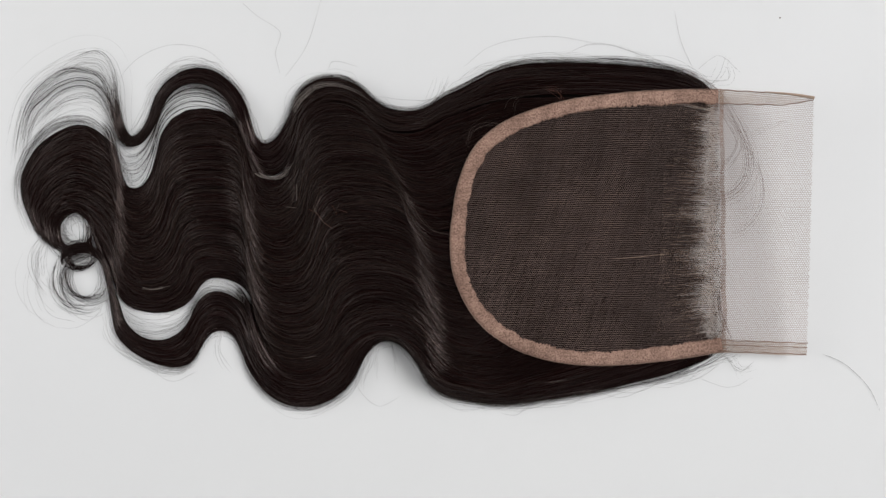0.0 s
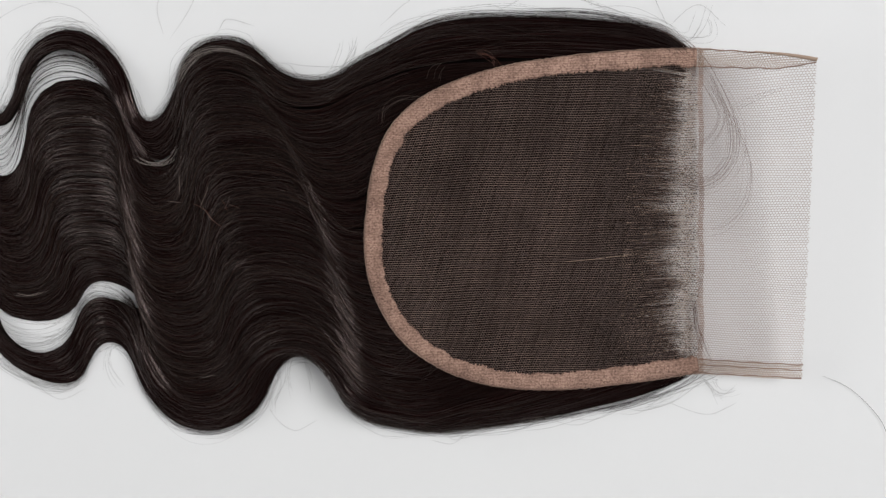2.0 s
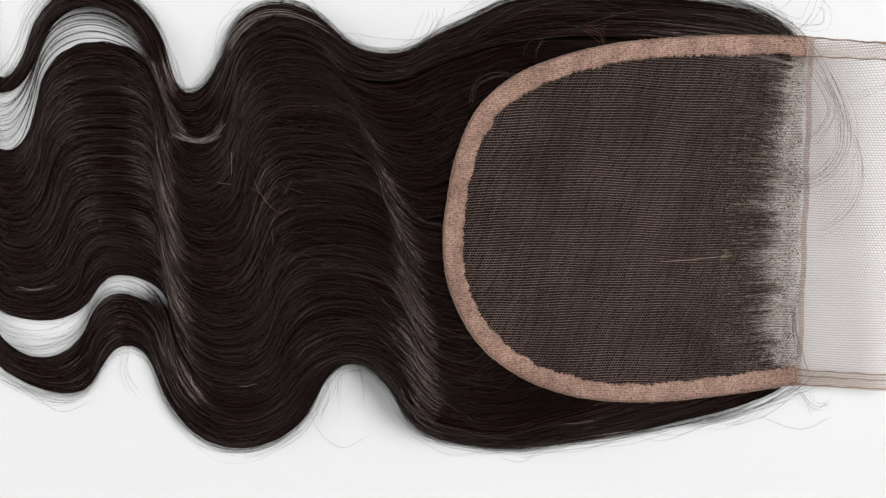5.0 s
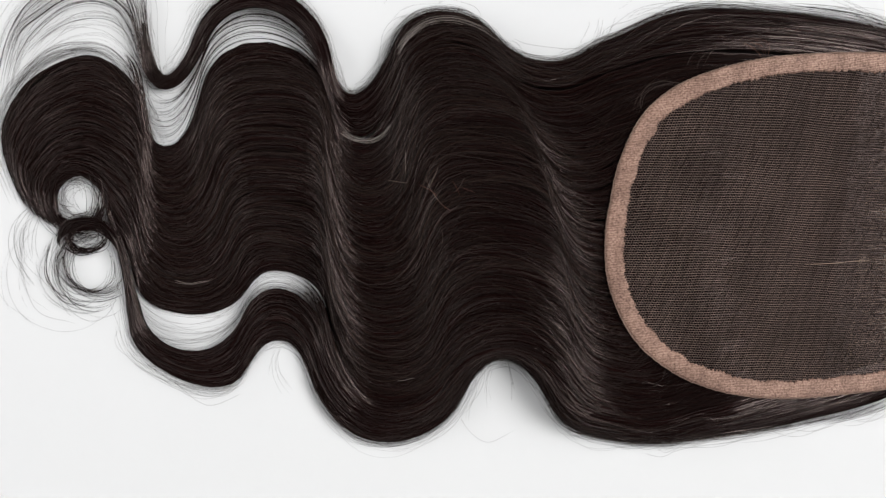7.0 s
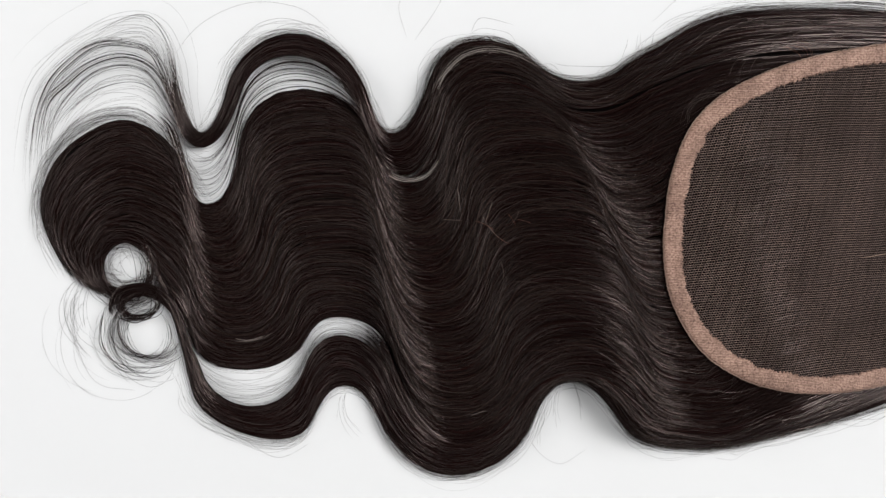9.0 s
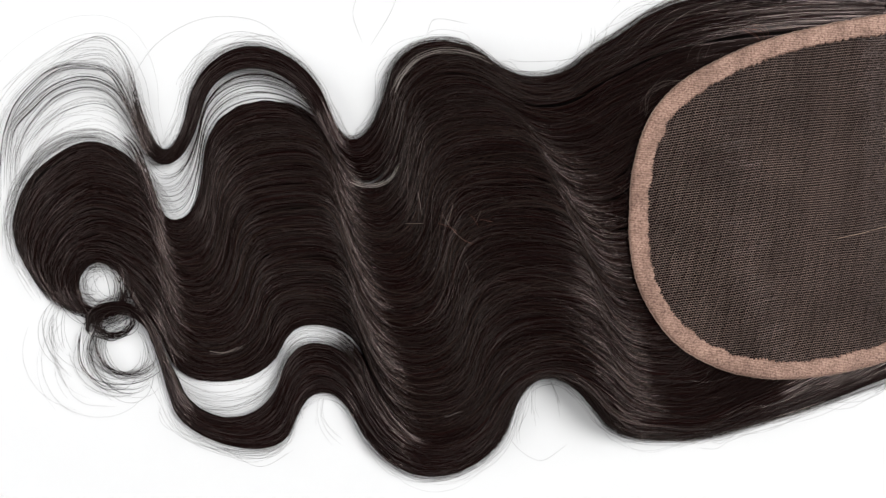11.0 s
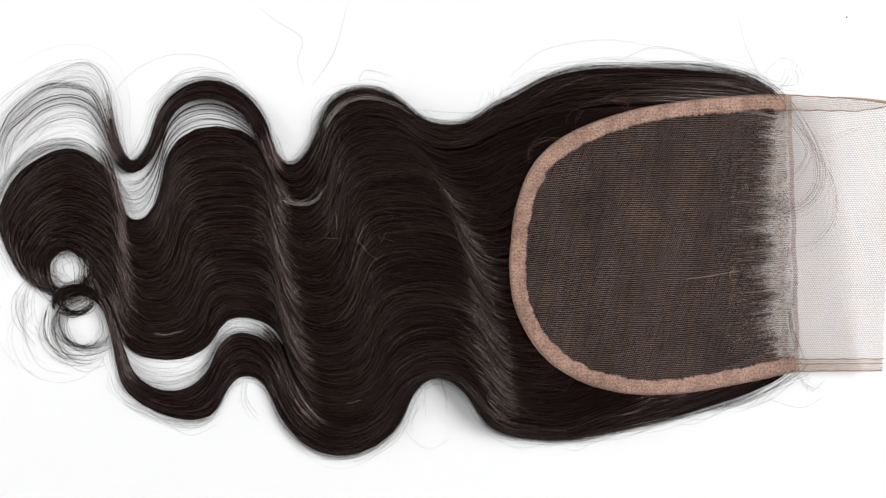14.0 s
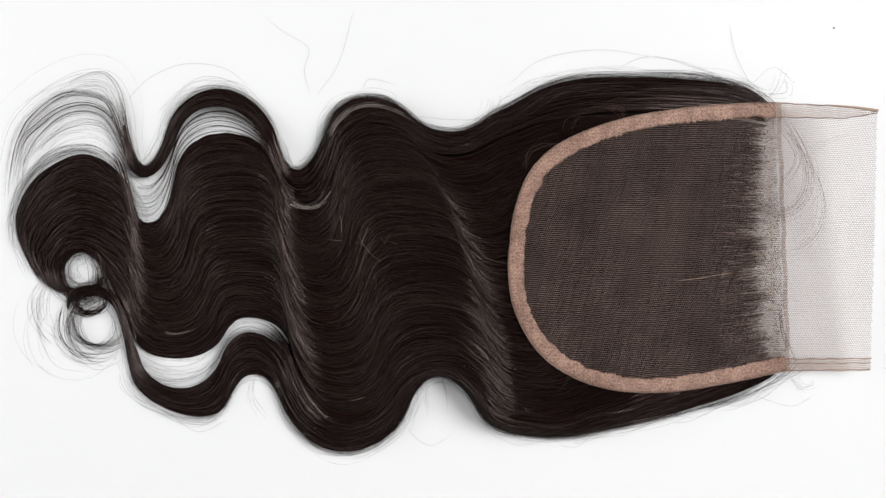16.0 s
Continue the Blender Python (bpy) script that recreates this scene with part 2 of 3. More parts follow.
RISING_IN = [(94.9, 45.3), (73.8, 48.8), (41, 49.8), (10.6, 47.3), (-11.2, 39.7), (-29.6, 32.7), (-45.2, 38.7), (-62.9, 45.3), (-77, 33.3), (-90.3, 16.4),
             (-102.5, 35.1), (-123.3, 51.7), (-140.8, 40), (-154, 23.6), (-163, 44.1), (-171.1, 65.4), (-190.7, 60.2), (-204.8, 42.7), (-210.5, 23.6), (-211.8, 12.3)]
GUIDES = np.array([UPPER_OUT, UPPER_IN, MAIN_TOP, MAIN_MID, MAIN_LOW, LOWER_IN, LOWER_OUT, RISING_OUT, RISING_IN])
ACROSS = np.array([0.0, 0.13, 0.14, 0.48, 0.83, 0.84, 1.0, 0.0, 0.13])
# The waves: broad at crests and troughs, steep between them.
PULL = np.ones((20, 2))
PULL[[5, 7, 9, 11, 13]] = (1.5, 0.6)
PULL[[8, 10, 12, 14]] = (0.45, 1.35)
PULL[6] = (0.6, 1.35)
PULL[15:] = 1.2
# Inside the main lock the waves bend more sharply than along its edges.
PULLS = [PULL] * 9
PULLS[2] = PULL.copy()
PULLS[2][13] = (2.1, 0.4)
PULLS[3] = PULL.copy()
PULLS[3][[5, 7, 9, 11, 13]] = (1.9, 0.35)
PULLS[3][[6, 8, 10, 12, 14]] = (0.4, 1.7)
HEIGHT = np.array([3, 6, 12, 16, 17, 17.5, 18, 18, 16, 13.5, 11, 9, 7, 6, 5.5, 5, 4.5, 4, 3.5, 3])


def hair_z(u, v, x, y, w=None):
    """Top of the hair in millimetres at phase u along and share v across, with the relief of the waves."""
    h = spline(HEIGHT, u)
    dome = 1 - np.abs(np.clip(2 * v - 1, -1, 1)) ** (4.5 - 2 * smooth01((u - 4) / 2))
    z = h * (0.2 + 0.8 * dome)
    crest = 4.65 + 0.1 * smooth01((u - 6) / 3)
    wave = (3.7 * (0.5 + 0.5 * np.sin((u - crest) * math.pi / 2)) ** 2.6 - 1.0) * smooth01((u - 4) / 1.5) * np.minimum(1, h / 12) * (0.4 + 0.6 * dome)
    z = (z + wave) * (1 - 0.6 * np.exp(-((v - 0.135) / 0.05) ** 2 - ((u - 9) / 0.8) ** 2))
    if w is not None:
        z = z * (1 - 0.72 * np.abs(np.clip(2 * w - 1, -1, 1)) ** 4 * smooth01((u - 9) / 1.5))
    under = lace_z(x, y) - 0.7
    inside = smooth01((x + 56) / 50)
    return np.maximum(0.4, np.where(inside > 0, np.minimum(z, under * inside + z * (1 - inside) + 0.0), z))


def between(guides, w, u):
    """Places (N, S, 2) and shares across at w (N, S) in 0..1 over two or three guides."""
    g = [spline(GUIDES[i], u, PULLS[i]) for i in guides]
    a = ACROSS[list(guides)]
    w = w[..., None]
    if len(guides) == 2:
        return g[0] * (1 - w) + g[1] * w, (a[0] * (1 - w) + a[1] * w)[..., 0]
    q = (2 * (w - 0.5) * (w - 1), -4 * w * (w - 1), 2 * w * (w - 0.5))
    return sum(gi * qi for gi, qi in zip(g, q)), sum(ai * qi for ai, qi in zip(a, q))[..., 0]


rng = np.random.default_rng(7)


def strands(name, guides, count, u0, u1, width, mat, label, spread=0.012, layers=(0.8, 1.02), bias=None, steps=72, loose=0.25, early=0.7, depth=0.35, ragged=0.0):
    """Locks of strands that follow the guides, with clumps that wander together and single strands that wander alone."""
    w0 = rng.random(count) if bias is None else bias(rng.random(count))
    start = u0 + rng.random(count) * 0.15 if np.isscalar(u0) else u0[0] + rng.random(count) * (u0[1] - u0[0])
    start = start + ragged * np.where(w0 > 0.45, 2.2, 0.7) * (np.sin(w0 * 31) + 0.7 * np.sin(w0 * 77 + 2) + 0.5 * np.sin(w0 * 170))
    start = np.maximum(0.02, start)
    share = rng.random(count)
    end = u1[0] + share ** early * (u1[1] - u1[0])
    u = start[:, None] + (end - start)[:, None] * np.linspace(0, 1, steps)[None, :]
    clump = np.floor(np.clip(w0, 0, 1) * 46).astype(int)
    turn = rng.random((60, 3)) * 6.283
    sway = np.sin(u * 1.3 + turn[clump, 0][:, None]) + 0.6 * np.sin(u * 2.9 + turn[clump, 1][:, None])
    own = rng.random((count, 2)) * 6.283
    alone = np.sin(u * 1.1 + own[:, :1]) + 0.5 * np.sin(u * 4.1 + own[:, 1:])
    w = np.clip(w0[:, None] + spread * (0.8 * sway * smooth01((u - 0.8) / 1.5) + 0.6 * alone), np.minimum(w0, 0)[:, None], np.maximum(w0, 1)[:, None])
    w = np.where((w0[:, None] < 0.02) | (w0[:, None] > 0.98), w0[:, None], w)
    xy, v = between(guides, w, u)
    xy = xy + loose * np.stack([np.sin(u * 3.3 + own[:, 1:]), np.sin(u * 2.3 + own[:, :1])], -1)
    z = hair_z(u, v, xy[..., 0], xy[..., 1], w if len(guides) == 3 else None)
    layer = layers[0] + rng.random((count, 1)) ** 0.6 * (layers[1] - layers[0])
    swell = np.sin(w0[:, None] * 15 + 1.5 * np.sin(u * 0.9) + u * 0.5) * np.sin(w0[:, None] * 37 + u * 0.8) if len(guides) == 3 else 0.0
    lift = (0.2 * np.sin(u * 2.7 + turn[clump, 2][:, None]) + 0.5 * swell) * smooth01((u - 5) / 1.5)
    z = np.maximum(0.15, (z + lift) * layer + depth * (np.sin(u * 2.1 + own[:, :1]) - 1 + 0.5 * np.sin(u * 5.3 + own[:, 1:])))
    paths = np.concatenate([xy, z[..., None]], -1)
    verts, quads = ribbons(paths, width[0] + rng.random(count) ** 2 * (width[1] - width[0]))
    return tagged(mesh_object(name, verts, quads, mat, closure, label), kind="" if name == "hair_lock" else "stuff")


def mass(name, guides, u0, u1, label, inset=0.04, share=0.8, nu=110, nv=40):
    """The closed dark core of a lock."""
    u = np.repeat(np.linspace(u0, u1, nu)[:, None], nv, 1)
    w = np.repeat(np.linspace(inset, 1 - inset, nv)[None, :], nu, 0)
    tip = 0.08 + 0.92 * smooth01((u1 - u) / (0.07 * (u1 - u0)))
    xy, v = between(guides, 0.5 + (w - 0.5) * tip, u)
    rim = np.clip(np.minimum(w - inset, 1 - inset - w) / 0.05, 0, 1) ** 0.5
    top = np.maximum(0.3, hair_z(u, v, xy[..., 0], xy[..., 1], w if len(guides) == 3 else None) * share * (0.35 + 0.65 * rim))
    upper = np.concatenate([xy, top[..., None]], -1).reshape(-1, 3)
    lower = np.concatenate([xy, np.full((nu, nv, 1), 0.1)], -1).reshape(-1, 3)
    i = (np.arange(nu - 1)[:, None] * nv + np.arange(nv - 1)[None, :]).ravel()
    quad = np.stack([i, i + nv, i + nv + 1, i + 1], -1)
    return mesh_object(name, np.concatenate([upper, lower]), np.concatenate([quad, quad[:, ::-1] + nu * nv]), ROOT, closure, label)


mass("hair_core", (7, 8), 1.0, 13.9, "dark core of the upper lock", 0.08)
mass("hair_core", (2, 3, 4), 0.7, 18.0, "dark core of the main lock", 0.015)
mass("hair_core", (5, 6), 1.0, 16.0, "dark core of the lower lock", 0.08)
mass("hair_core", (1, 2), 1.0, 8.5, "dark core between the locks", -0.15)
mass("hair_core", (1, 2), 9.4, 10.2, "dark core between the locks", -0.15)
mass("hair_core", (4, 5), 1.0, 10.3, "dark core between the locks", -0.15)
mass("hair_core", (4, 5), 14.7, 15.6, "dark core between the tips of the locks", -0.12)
strands("hair_lock", (7, 8), 900, 0.1, (13.1, 14.4), (0.14, 0.32), HAIR, "wavy upper lock of brown-black hair", 0.02, bias=lambda r: r ** 0.8, early=9)
strands("hair_lock", (2, 3, 4), 7200, (2.1, 3.0), (17.0, 19.0), (0.1, 0.26), HAIR, "broad main lock of wavy brown-black hair", 0.009, steps=58)
strands("hair_root", (2, 3, 4), 5200, (0.1, 0.58), (3.1, 4.0), (0.1, 0.26), DULL, "dull roots of the main lock under the lace", 0.012, steps=26, ragged=0.03, loose=0.6, depth=0.6)
strands("hair_root", (2, 3, 4), 900, (0.04, 0.5), (1.4, 2.4), (0.05, 0.12), DULL, "short roots of hair along the hairline", 0.004, steps=14)
strands("hair_lock", (5, 6), 1100, (0.0, 0.5), (14.5, 18.5), (0.14, 0.34), HAIR, "wavy lower lock of brown-black hair", 0.02)
strands("hair_lock", (1, 2), 190, 0.1, (8.9, 10.6), (0.16, 0.34), HAIR, "thin lock between the upper and the main lock", 0.03, bias=lambda r: np.where(r < 0.5, r * 0.3, 1 - (1 - r) * 0.3))
strands("hair_lock", (4, 5), 110, (14.2, 14.9), (15.3, 15.9), (0.12, 0.28), HAIR, "thin lock that joins the tips of the main and the lower lock", 0.06)
strands("hair_lock", (4, 5), 150, 0.1, (10.1, 10.6), (0.16, 0.34), HAIR, "thin lock between the main and the lower lock", 0.3)
strands("hair_lock", (1, 2), 110, 7.4, (10.0, 10.5), (0.14, 0.3), HAIR, "inner hairs of the upper lock along the fold", 0.05, bias=lambda r: r * 0.6)
strands("loose_hair", (1, 2), 26, 7.0, (12.6, 14.6), (0.05, 0.1), FINE, "thin hairs across the gap between two locks", 0.07)
strands("loose_hair", (1, 2), 26, 7.0, (12.8, 13.6), (0.07, 0.15), HAIR, "dark hairs across the gap between two locks", 0.04, bias=lambda r: np.round(r * 5) / 5 * 0.75 + 0.05 + 0.15 * r)
strands("loose_hair", (4, 5), 34, 8.0, (12.5, 16.5), (0.035, 0.07), FINE, "thin hairs across the gap between two locks", 0.12)
strands("surface_hair", (2, 3, 4), 240, (2.5, 9), (9.5, 17), (0.1, 0.2), GLINT, "single lighter hairs lying over the main lock", 0.02, layers=(1.0, 1.03), loose=0.8, depth=0.1)
strands("surface_hair", (2, 3, 4), 130, (2.6, 6.0), (6.5, 9), (0.08, 0.16), GLINT, "untidy hairs beside the lace base", 0.06, layers=(1.0, 1.04), loose=1.4, depth=0.15)
strands("surface_hair", (0, 1), 70, (0.8, 5.0), (5.5, 9), (0.08, 0.16), GLINT, "untidy hairs over the upper lock", 0.25, layers=(1.02, 1.1), loose=1.2, depth=0.15)
strands("surface_hair", (5, 6), 60, (0.8, 5.0), (5.5, 10), (0.08, 0.16), GLINT, "untidy hairs over the lower lock", 0.2, layers=(1.02, 1.1), loose=1.0, depth=0.15)


def hex_net(name, inside, x0, x1, y0, y1, pitch_x, pitch_y, thick, thin, mat, label, lift=0.0, zig=0.07, slope=0.0, shear=0.5, uneven=0.0):
    """A knotted net: zigzag rows along x, joined by short ties, over the height of the lace."""
    rows = np.arange(int((y1 - y0) / pitch_y))
    half = np.arange(int((x1 - x0) / pitch_x * 2))
    hh, rr = np.meshgrid(half, rows)
    step = rows * shear % 1
    x = x0 + hh * pitch_x / 2 + step[:, None] * pitch_x
    y = y0 + rr * pitch_y + np.where(hh % 2 == 0, -1, 1) * pitch_y * zig
    y = y + 0.03 * rng.standard_normal((len(rows), 1))
    x = x + 0.10 * np.sin(y * 0.35) + 0.006 * rng.standard_normal(x.shape)
    y = y + slope * (x - 45) + 0.9 * np.sin(x * 0.045 + 0.6) + 0.18 * np.sin(x * 0.21 + y * 0.17) + 0.006 * rng.standard_normal(y.shape)
    p = np.stack([x, y, lace_z(x, y) + lift], -1)
    a, b = p[:, :-1].reshape(-1, 3), p[:, 1:].reshape(-1, 3)
    up = (hh[:-1] % 2 == 1)
    c = p[:-1][up]
    nxt = np.clip(hh[:-1] + np.where(np.diff(step) > 0, -1, 1)[:, None], 0, len(half) - 1)
    d = p[1:][rr[:-1], nxt][up]
    segs = [(a, b, thick), (c, d, thin)]
    verts, quads, n = [], [], 0
    for s, e, wdt in segs:
        mid = (s + e) / 2
        keep = inside(mid[:, 0], mid[:, 1])
        s, e = s[keep], e[keep]
        t = (e - s) / (np.linalg.norm(e - s, axis=1, keepdims=True) + 1e-9)
        lean = s[:, 0] - 0.4 * s[:, 1]
        streak = np.sin(2.3 * lean + 1.5 * np.sin(0.31 * s[:, 1])) + np.sin(3.7 * lean + 2 * np.sin(0.17 * s[:, 1] + 1) + 1) + 0.6 * np.sin(1.3 * lean + 0.4 * s[:, 1])
        wdt = (wdt * (1 + uneven * streak / 1.7))[:, None]
        side = np.stack([-t[:, 1], t[:, 0], np.zeros(len(t))], -1) * wdt / 2
        s, e = s - t * wdt * 0.3, e + t * wdt * 0.3
        low = np.array([0, 0, 0.4]) * wdt
        v = np.stack([s - side - low, s, s + side - low, e - side - low, e, e + side - low], 1)
        k = np.arange(len(s))[:, None] * 6 + n
        q = np.concatenate([k + np.array([[1, 0, 3, 4]]), k + np.array([[2, 1, 4, 5]])])
        verts.append(v.reshape(-1, 3)), quads.append(q)
        n += len(s) * 6
    return mesh_object(name, np.concatenate(verts), np.concatenate(quads), mat, closure, label)


# Outer edge of the stitched base and its binding.
BASE_EDGE = [(95.7, 52.8), (79.2, 52), (56, 49.5), (33.5, 45.3), (16.2, 39.2), (5.5, 32.8), (-1.9, 24.2), (-6.8, 11.4), (-8.6, -1.6), (-9.2, -12.4),
             (-7.4, -25.4), (-2.5, -36.4), (4.1, -45.2), (12.9, -51.8), (24, -56.8), (39.8, -60), (58.4, -60.4), (82.1, -57.7), (103, -53.5)]
edge = spline(BASE_EDGE, np.linspace(0, 18, 400))
fine_edge = spline(BASE_EDGE, np.linspace(0, 18, 1300))


def in_base(x, y):
    """Even-odd test against the edge, closed along the front seam."""
    inside = np.zeros(np.shape(x), bool)
    for (ax, ay), (bx, by) in zip(edge, np.roll(edge, -1, axis=0)):
        if ay != by:
            inside ^= ((ay > y) != (by > y)) & (x < (bx - ax) * (y - ay) / (by - ay) + ax)
    return inside


def seam_x(y):
    return 100.2 - 0.062 * y


def front_x(y):
    return 131.3 - 0.062 * y + 0.15 * np.sin(y * 1.7)


def hem_y(x):
    """The free edges of the front strip, upper and lower."""
    return 53.0 - 0.115 * (x - 95.6) - 0.006 * np.maximum(0, x - 117) ** 2, -53.9 + 0.035 * (x - 103)


def in_front(x, y):
    top, low = hem_y(x)
    return (x > seam_x(y) - 1.2) & (x < front_x(y)) & (y > low) & (y < top)


def in_hem(x, y):
    top, low = hem_y(x)
    return in_front(x, y) & ((y > top - np.interp(x, [96, 119, 129], [5.6, 4.4, 0.9])) | (y < low + 5.2))


def in_seam(x, y):
    top, low = hem_y(x)
    return (np.abs(x - seam_x(y) - 0.2 * np.sin(y * 0.3)) < 0.75) & (y > low) & (y < top)


def in_hairline(x, y):
    return in_base(x, y) & (x > 76)


hex_net("lace_base", in_base, -16, 106, -70, 60, 0.82, 0.76, 0.12, 0.055, NET, "tan lace net laid over the dark hair", zig=0.09, slope=0.06, shear=0.36, uneven=0.3)
hex_net("lace_lining", in_hairline, 60, 106, -66.3, 56, 0.86, 0.82, 0.2, 0.15, HEM, "second layer of tan lace along the hairline", lift=-1.25, zig=0.15)
hex_net("lace_front", in_front, 92, 140, -58, 56, 0.84, 0.76, 0.21, 0.15, CLEAR, "pale see-through lace strip at the front", zig=0.14, slope=0.02)
hex_net("front_seam", in_seam, 92, 140, -58.6, 56, 0.62, 0.6, 0.24, 0.18, STITCH, "narrow double net along the seam before the front strip", lift=0.25)
hex_net("hem_fold", in_hem, 92, 140, -58.3, 56, 0.72, 0.68, 0.15, 0.11, HEM, "folded double net along the strip's side edges", lift=0.35)


def tape(name, path, width, mat, label, thick=0.5, lift=0.35, pucker=0.0, ends=(1.0, 1.0)):
    """A folded strip along a line: rounded outer fold, puckered inner edge."""
    p = np.asarray(path)
    n = len(p)
    t = np.gradient(p, axis=0)
    t /= np.linalg.norm(t, axis=1, keepdims=True)
    side = np.stack([-t[:, 1], t[:, 0]], -1)
    cols = np.array([0.0, 0.03, 0.1, 0.3, 0.6, 0.85, 0.97, 1.0])
    rise = np.array([-0.6, 0.1, 0.7, 1.0, 0.9, 0.75, 0.4, -0.5])
    s = np.linspace(0, 1, n)
    wid = width * (ends[0] + (ends[1] - ends[0]) * s)
    wid = wid * (1 + pucker * (0.25 * np.sin(s * 190) + 0.35 * np.sin(s * 61 + 1 + 3 * np.sin(s * 17)) + 0.35 * rng.standard_normal(n)))
    grid = p[:, None, :] + side[:, None, :] * (cols[None, :] * wid[:, None])[..., None]
    z = lace_z(grid[..., 0], grid[..., 1]) + lift + thick * rise[None, :]
    z = z + pucker * 1.2 * np.sin(s * 190)[:, None] * (cols * (1 - cols))[None, :] * 4 * 0.5
    if pucker:
        z = z + 0.08 * np.sin(s * 2953 + 2 * np.sin(s * 90))[:, None]
    verts = np.concatenate([grid, z[..., None]], -1).reshape(-1, 3)
    c = len(cols)
    i = (np.arange(n - 1)[:, None] * c + np.arange(c - 1)[None, :]).ravel()
    return mesh_object(name, verts, np.stack([i, i + c, i + c + 1, i + 1], -1), mat, closure, label)


tape("binding_thread", fine_edge + 0.1 * rng.standard_normal(fine_edge.shape), -0.3, STITCH, "tan stitching thread along the outer edge of the binding", thick=0.2, lift=0.2)
tape("edge_binding", fine_edge, 5.6, TAPE, "tan folded net binding stitched round the lace base", pucker=0.14)
xs = np.linspace(96, 128.3, 80)
for offset, wide in ((0.0, 0.4), (np.interp(xs, [96, 119, 129], [5.6, 4.4, 0.9]), 0.35)):
    tape("hem_thread", np.stack([xs, hem_y(xs)[0] - offset + 0.12 * np.sin(xs * 0.9)], -1), -wide, STITCH, "brown hem thread", thick=0.15, lift=0.55)
xs = np.linspace(112, 128.6, 60)
tape("rolled_hem", np.stack([xs, hem_y(xs)[0] + 0.25], -1), -1.5, HEM, "tan rolled end of the upper hem", thick=0.35, lift=0.5, ends=(0.35, 0.8))
xs = np.linspace(102, 134.4, 80)
for offset, wide in ((0.4, 0.35), (3.2, 0.3), (5.0, 0.35)):
    tape("hem_thread", np.stack([xs, hem_y(xs)[1] + offset + 0.12 * np.sin(xs * 0.8)], -1), wide, STITCH, "brown hem thread", thick=0.15, lift=0.55)


# ---- knots, ringlets and stray hairs ----
def knots():
    """Dark knots where hairs are tied into the holes of the net along the hairline, sparser towards the seam."""
    cols, rows = np.meshgrid(np.arange(44), np.arange(152))
    x = (68 + cols * 0.82 + (rows * 0.36 % 1) * 0.82).ravel()
    y = (-62 + rows * 0.76).ravel() + 0.06 * (x - 45) + 0.9 * np.sin(x * 0.045 + 0.6)
    x, y = x + 0.1 * rng.standard_normal(x.shape), y + 0.1 * rng.standard_normal(y.shape)
    reach = seam_x(y) - x
    keep = in_base(x, y) & (reach > 0.4) & (rng.random(len(x)) < 0.34 + 0.06 * reach)
    p = np.stack([x, y, lace_z(x, y) + 0.12], -1)[keep]
    r = 0.13 + 0.13 * rng.random(len(p))
    c = [np.stack([dx * r * 1.5, dy * r, 0 * r], -1) for dx, dy in ((-1, 0), (0, -1), (1, 0), (0, 1))]
    return mesh_object("hair_knot", np.stack([p + o for o in c], 1), np.arange(len(p) * 4), FINE, closure, "tiny dark knots tied into the net")


tagged(knots(), kind="stuff")


def ringlet(label, centre, radii, turn, sweep, count, spread, width, height, mat=HAIR, lean=0.0, drift=0.2):
    """A curl of strands that wind round a centre, each a spiral of its own that opens or closes."""
    s = np.linspace(0, 1, 48)[None, :]
    a = np.radians(turn + 25 * rng.standard_normal((count, 1))) + np.radians(sweep) * (0.6 + 0.5 * rng.random((count, 1))) * s
    k = 1 + spread * rng.standard_normal((count, 1)) + drift * rng.standard_normal((count, 1)) * (s - 0.4) + 0.04 * np.sin(2 * a + 6.28 * rng.random((count, 1)))
    flat = 1 + 0.12 * rng.standard_normal((count, 1))
    off = spread * 7 * rng.standard_normal((count, 1, 2))
    x, y = radii[0] * k * flat * np.cos(a), radii[1] * k / flat * np.sin(a)
    way = np.radians(lean + 14 * rng.standard_normal((count, 1)))
    xy = np.stack([centre[0] + np.cos(way) * x - np.sin(way) * y, centre[1] + np.sin(way) * x + np.cos(way) * y], -1) + off
    z = np.maximum(0.2, height * (0.4 + 0.8 * rng.random((count, 1))) + 0.6 * np.sin(a + 1))
    verts, quads = ribbons(np.concatenate([xy, z[..., None]], -1), width * (0.6 + 0.7 * rng.random(count)))
    return tagged(mesh_object("ringlet", verts, quads, mat, closure, label), kind="stuff")


ringlet("tight curl of hair tips round a small hole", (-181.2, -14.2), (9.4, 9.2), 120, 300, 95, 0.1, 0.16, 3.5, drift=0.12)
ringlet("few thin hairs inside the curl", (-180.6, -14.2), (6.2, 5.6), 60, 260, 26, 0.2, 0.07, 2, FINE, drift=0.5)
ringlet("small curl of hair tips", (-176.8, -26.4), (6.6, 4.5), 20, 370, 48, 0.08, 0.14, 4, lean=15, drift=0.08)
ringlet("few thin hairs inside the curl", (-176.4, -26.2), (4.0, 2.6), 20, 300, 10, 0.2, 0.06, 2, FINE, lean=15, drift=0.3)
ringlet("sparse open curl of thin hair tips", (-174.6, -36.6), (10.2, 10.0), 120, 260, 14, 0.1, 0.07, 2, FINE, drift=0.35)
ringlet("darker open curl of hair tips", (-174.4, -36.0), (9.4, 9.2), 140, 215, 9, 0.08, 0.13, 3, HAIR, drift=0.16)
ringlet("sparse wide curl of thin hair tips", (-176.5, -38), (13.0, 13.0), 150, 170, 12, 0.12, 0.06, 1.5, FINE, drift=0.3)
ringlet("darker wide curl of hair tips", (-176.0, -37.5), (12.6, 12.4), 140, 140, 9, 0.06, 0.15, 2, HAIR, drift=0.1)
